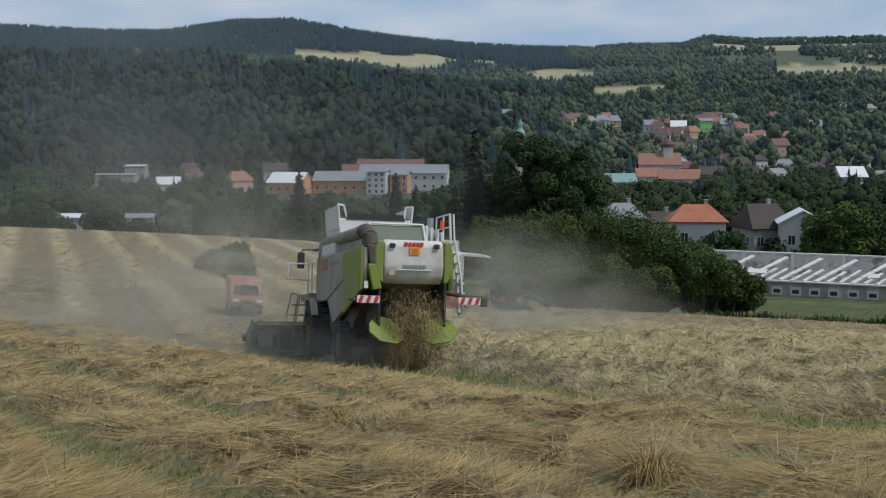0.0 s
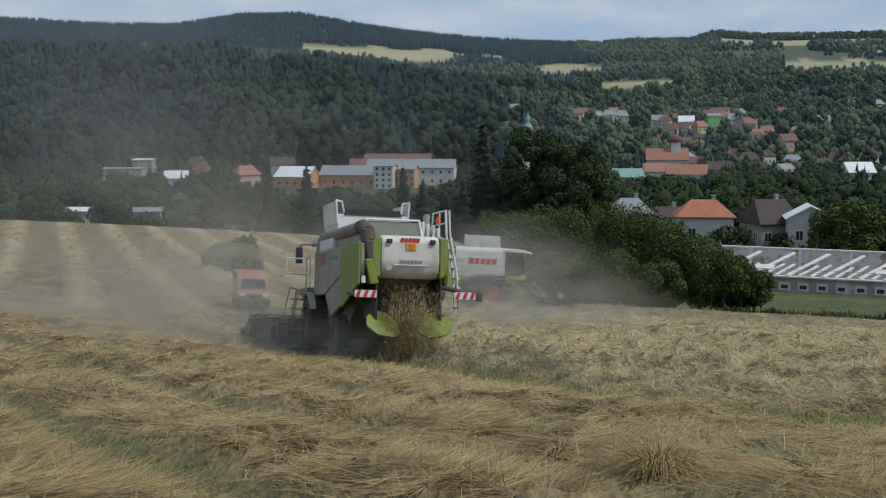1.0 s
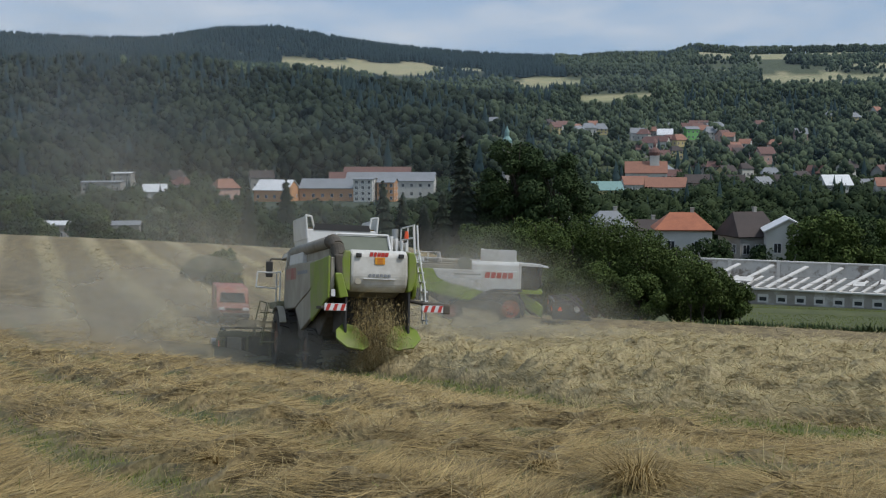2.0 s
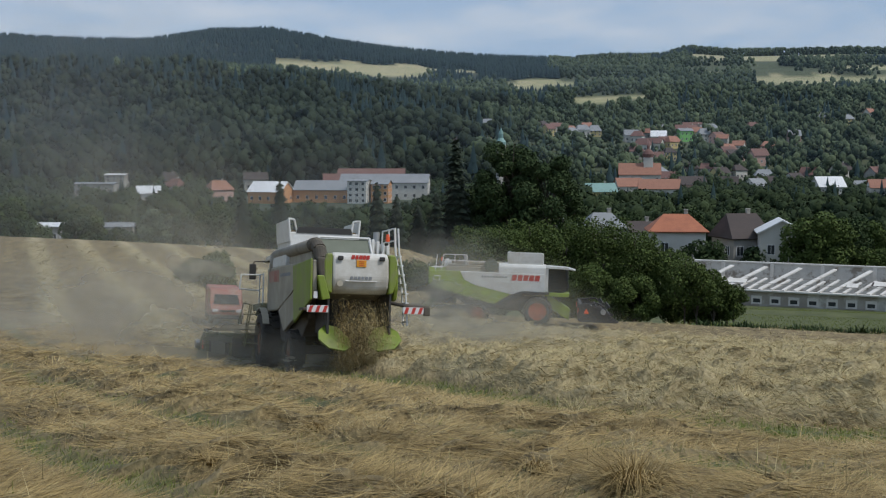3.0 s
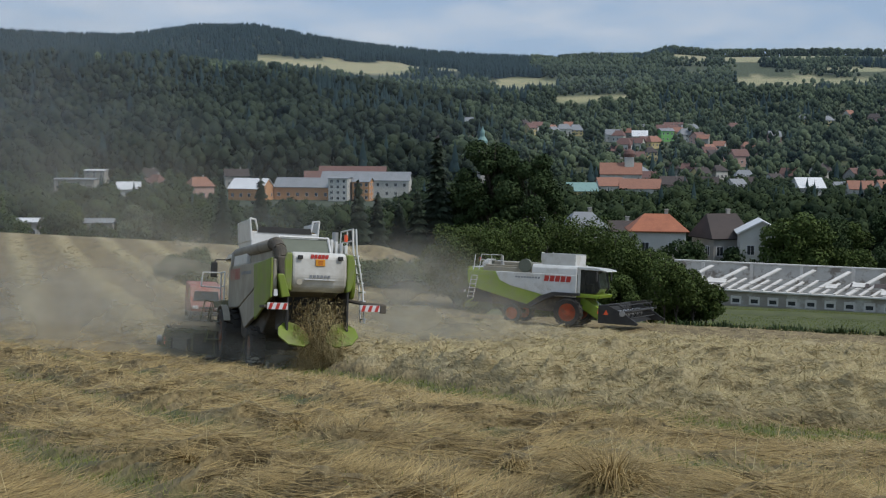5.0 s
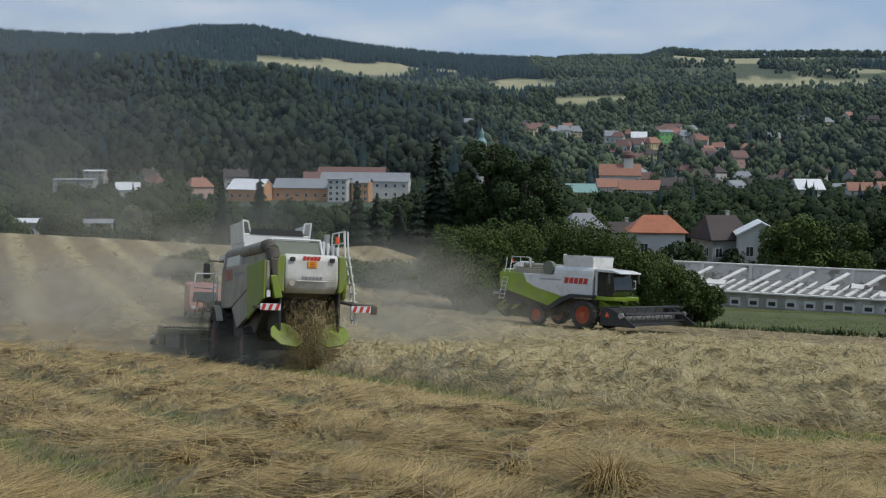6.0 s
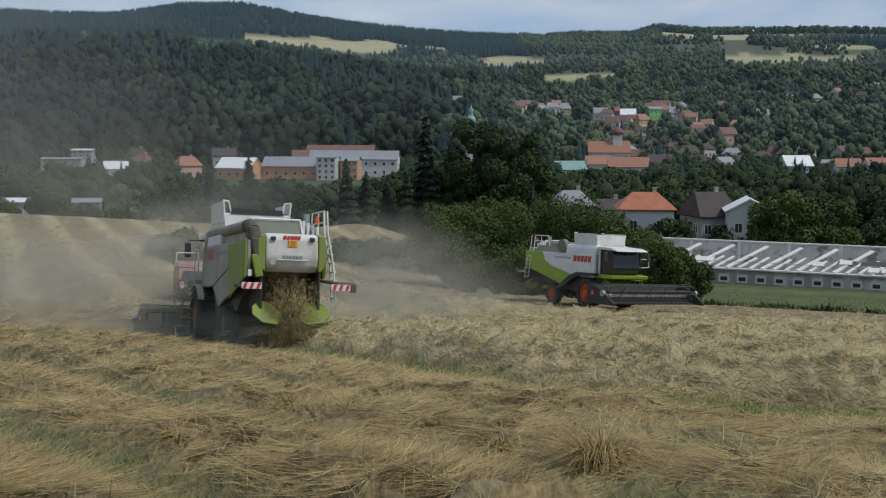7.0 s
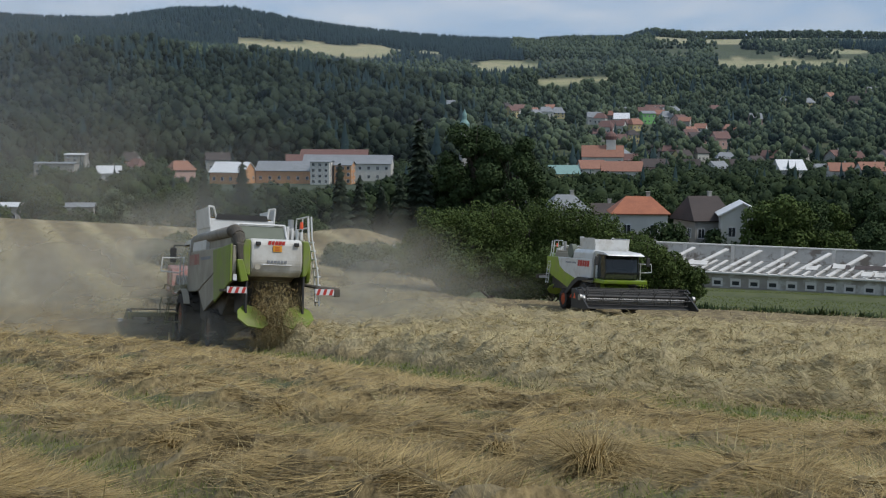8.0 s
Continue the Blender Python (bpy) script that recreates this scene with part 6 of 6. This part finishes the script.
# ---- falling straw and dust ----
def straw_fall(parent, seed, x0, x1, n, y0):
    r = np.random.default_rng(seed)
    t = r.uniform(0, 1, n) ** 0.55
    base = np.stack([r.uniform(x0, x1, n) * (1 - 0.1 * t) + 0.42 * t * t * r.uniform(-0.4, 1, n), y0 + 0.25 * r.standard_normal(n) - 0.35 * np.sin(3.1 * t), 2.1 - 1.95 * t], -1)
    a = r.uniform(0, 6.28, n)
    v, f = blades(base, a, r.uniform(0.06, 0.26, n), r.uniform(0.003, 0.008, n), r.uniform(-1.5, 0.4, n), r.uniform(-0.6, 0.8, n))
    ob = new("falling_straw", cloud_mesh("falling_straw", v, f, ("straw", "straw_pale", "straw_pale")[seed % 3]))
    ob.parent = parent
    tagged(ob, "loose chopped straw pouring from the chute")
    return ob


falls = [straw_fall(combine_one, i, *x, 1900, 0.35) for i, x in enumerate(((-0.70, 0.1), (-0.3, 0.5), (0.0, 0.74), (-0.7, 0.74), (-0.6, 0.4)))]


def dust_puff(size, material, seed, layers=1):
    """A puff of dust: a wavy, bulging thin veil."""
    r = np.random.default_rng(seed)
    vs, fs, o = [], [], 0
    k = 14
    for j in range(layers):
        c = -0.75 + 1.5 * (j + 0.5) / layers
        rad = math.sqrt(1 - c * c)
        gx, gz = np.meshgrid(np.linspace(-rad, rad, k), np.linspace(-rad, rad, k))
        gy = c + 0.10 * np.sin(gx * 3 + r.uniform(0, 6)) * np.cos(gz * 4 + r.uniform(0, 6)) + 0.15 * (gx ** 2 + gz ** 2)
        vs.append(np.stack([gx, gy, gz], -1).reshape(-1, 3))
        i = np.arange(k * k).reshape(k, k)
        fs.append(np.stack([i[:-1, :-1], i[:-1, 1:], i[1:, 1:], i[1:, :-1]], -1).reshape(-1, 4) + o)
        o += k * k
    ob = new("dust_cloud", cloud_mesh("dust_cloud", np.vstack(vs), np.vstack(fs), material, True))
    ob.scale = size
    return tagged(ob, "drifting pale brown harvest dust thinning at its rim", "dust cloud", "dust over the field")


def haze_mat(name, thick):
    """Nearly clear bluish coat for sheets that stand in for distance haze."""
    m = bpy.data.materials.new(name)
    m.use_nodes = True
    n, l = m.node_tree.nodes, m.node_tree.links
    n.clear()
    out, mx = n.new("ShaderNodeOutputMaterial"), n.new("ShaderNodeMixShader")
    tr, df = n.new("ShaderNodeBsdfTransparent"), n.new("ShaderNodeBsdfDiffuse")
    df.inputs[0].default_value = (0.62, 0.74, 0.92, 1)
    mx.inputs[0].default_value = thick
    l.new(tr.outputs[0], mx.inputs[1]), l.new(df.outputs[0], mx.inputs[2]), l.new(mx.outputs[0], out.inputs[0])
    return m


def haze_sheet(dist, height, thick):
    """An added long curved sheet across the valley that imitates hazy air."""
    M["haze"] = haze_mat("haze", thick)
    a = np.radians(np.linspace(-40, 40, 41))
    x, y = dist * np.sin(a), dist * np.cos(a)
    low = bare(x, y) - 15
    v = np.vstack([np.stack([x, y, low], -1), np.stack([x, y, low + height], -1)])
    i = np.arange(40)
    me = cloud_mesh("haze_sheet", v, np.stack([i, i + 1, i + 42, i + 41], -1), "haze", True)
    tagged(new("haze_sheet", me), "thin bluish sheet across the valley standing in for summer haze", "haze", kind="stuff")


# three added sheets that pale and blue the slopes behind them
haze_sheet(500, 190, 0.018)
haze_sheet(850, 190, 0.026)
haze_sheet(1550, 260, 0.05)

# size, material, then start and end places (sideways over ahead, distance, height over eye level per distance)
PUFFS = (
    ((11, 5, 7.5), "dust", (-0.20, 46, -0.10), (-0.26, 48, -0.09)),
    ((14, 6, 11), "dust_thin", (-0.32, 62, -0.01), (-0.38, 64, 0.01)),
    ((12, 6, 10), "dust_thin", (-0.24, 72, 0.04), (-0.30, 76, 0.07)),
    ((8, 4, 2.6), "dust_thick", (-0.165, 36.5, -0.165), (-0.225, 41, -0.155)),
    ((12, 4, 3.0), "dust", (-0.30, 52, -0.13), (-0.35, 55, -0.12)),
    ((6, 3, 2.7), "dust", (0.07, 46, -0.125), (-0.015, 48, -0.125)),
    ((5, 3, 3.2), "dust", (0.04, 62, -0.105), (-0.01, 62, -0.105)),
    ((7, 3, 1.7), "dust", (0.10, 54, -0.140), (0.01, 50, -0.140)),
    ((5, 3, 3.6), "dust_thin", (0.065, 81, -0.095), (-0.04, 81, -0.095)),
    ((7, 3, 3.6), "dust_thick", (-0.170, 82, -0.088), (-0.185, 84, -0.088)),
    ((4.2, 2, 1.5), "dust_thick", (-0.085, 31.5, -0.185), (-0.135, 36.3, -0.178)),
    ((6, 3, 4.0), "dust_thin", (-0.06, 44, -0.04), (-0.12, 48, -0.05)),
)
puffs = [(dust_puff(s, m, i), a, b) for i, (s, m, a, b) in enumerate(PUFFS)]

ONE = [
    (0, -0.76, 30.00, 15.0),
    (0.5, -0.92, 30.31, 15.2),
    (1, -1.04, 30.62, 15.5),
    (1.5, -1.18, 30.94, 15.8),
    (3, -1.69, 31.88, 16.5),
    (3.5, -1.86, 32.19, 16.8),
    (4, -2.01, 32.50, 17.0),
    (4.5, -2.20, 32.81, 17.2),
    (6, -2.58, 33.75, 18.0),
    (6.5, -2.74, 34.06, 18.2),
    (7, -2.88, 34.38, 18.5),
    (7.5, -3.04, 34.69, 18.8),
    (8, -3.19, 35.00, 19.0),
]
TWO = [
    (0, -6.03, 73.35, -90.0),
    (0.5, -5.02, 73.41, -90.8),
    (1, -3.99, 73.46, -91.5),
    (1.5, -2.89, 73.52, -92.2),
    (3, 0.22, 73.89, -96.3),
    (3.5, 1.16, 74.05, -98.0),
    (4, 2.17, 74.44, -103.0),
    (4.5, 3.05, 74.81, -108.0),
    (6, 6.50, 76.05, -133.0),
    (6.5, 7.72, 76.14, -142.0),
    (7, 9.04, 76.08, -151.0),
    (7.5, 10.08, 75.85, -159.0),
    (8, 10.87, 75.48, -166.0),
]


def drive(rows):
    """Poses of a machine on the slope, and the way that it has rolled at each time."""
    out, way = [], [0.0]
    for i, (t, x, y, h) in enumerate(rows):
        out.append((t, on_slope(x, y, h, 0.1)))
        if i:
            way.append(way[-1] + math.hypot(x - rows[i - 1][1], y - rows[i - 1][2]))
    return out, way


def motions():
    for top, wheels, reel, rows in ((combine_one, wheels_one, reel_one, ONE), (combine_two, wheels_two, reel_two, TWO)):
        poses, way = drive(rows)
        walk(top, poses)
        times = [r[0] for r in rows]
        for w in wheels:
            p = w.location.copy()
            r = p.z
            end = way[-1]
            steps = max(2, int(math.degrees(end / r) / 60) + 1)
            turn = []
            for i in range(steps + 1):
                t = 8.0 * i / steps
                turn.append((t, pose(*p, -math.degrees(float(np.interp(t, times, way)) / r), 0, 0)))
            walk(w, turn)
        walk(reel, [(0.2 * i, pose(0, 9.6, 0.78, -50.0 * i, 0, 0)) for i in range(41)])
    for j, ob in enumerate(falls):
        fr = random.Random(j)
        walk(ob, [(0.2 * i, pose(0.05 * math.sin(2.1 * i + j), 0.06 * math.sin(1.3 * i + 2 * j), 0.09 * math.sin(2.7 * i + 1.7 * j), 0, 0, 6 * math.sin(1.9 * i + j))) for i in range(41)])
    for ob, a, b in puffs:
        rows = []
        for t in (0, 2, 4, 6, 8):
            k = t / 8
            u, y, e = [p + (q - p) * k for p, q in zip(a, b)]
            rows.append((t, pose(u * y, y, EYE + e * y + 0.15 * math.sin(t), 0, 5 * math.sin(0.5 * t), 4 * k)))
        walk(ob, rows)


motions()
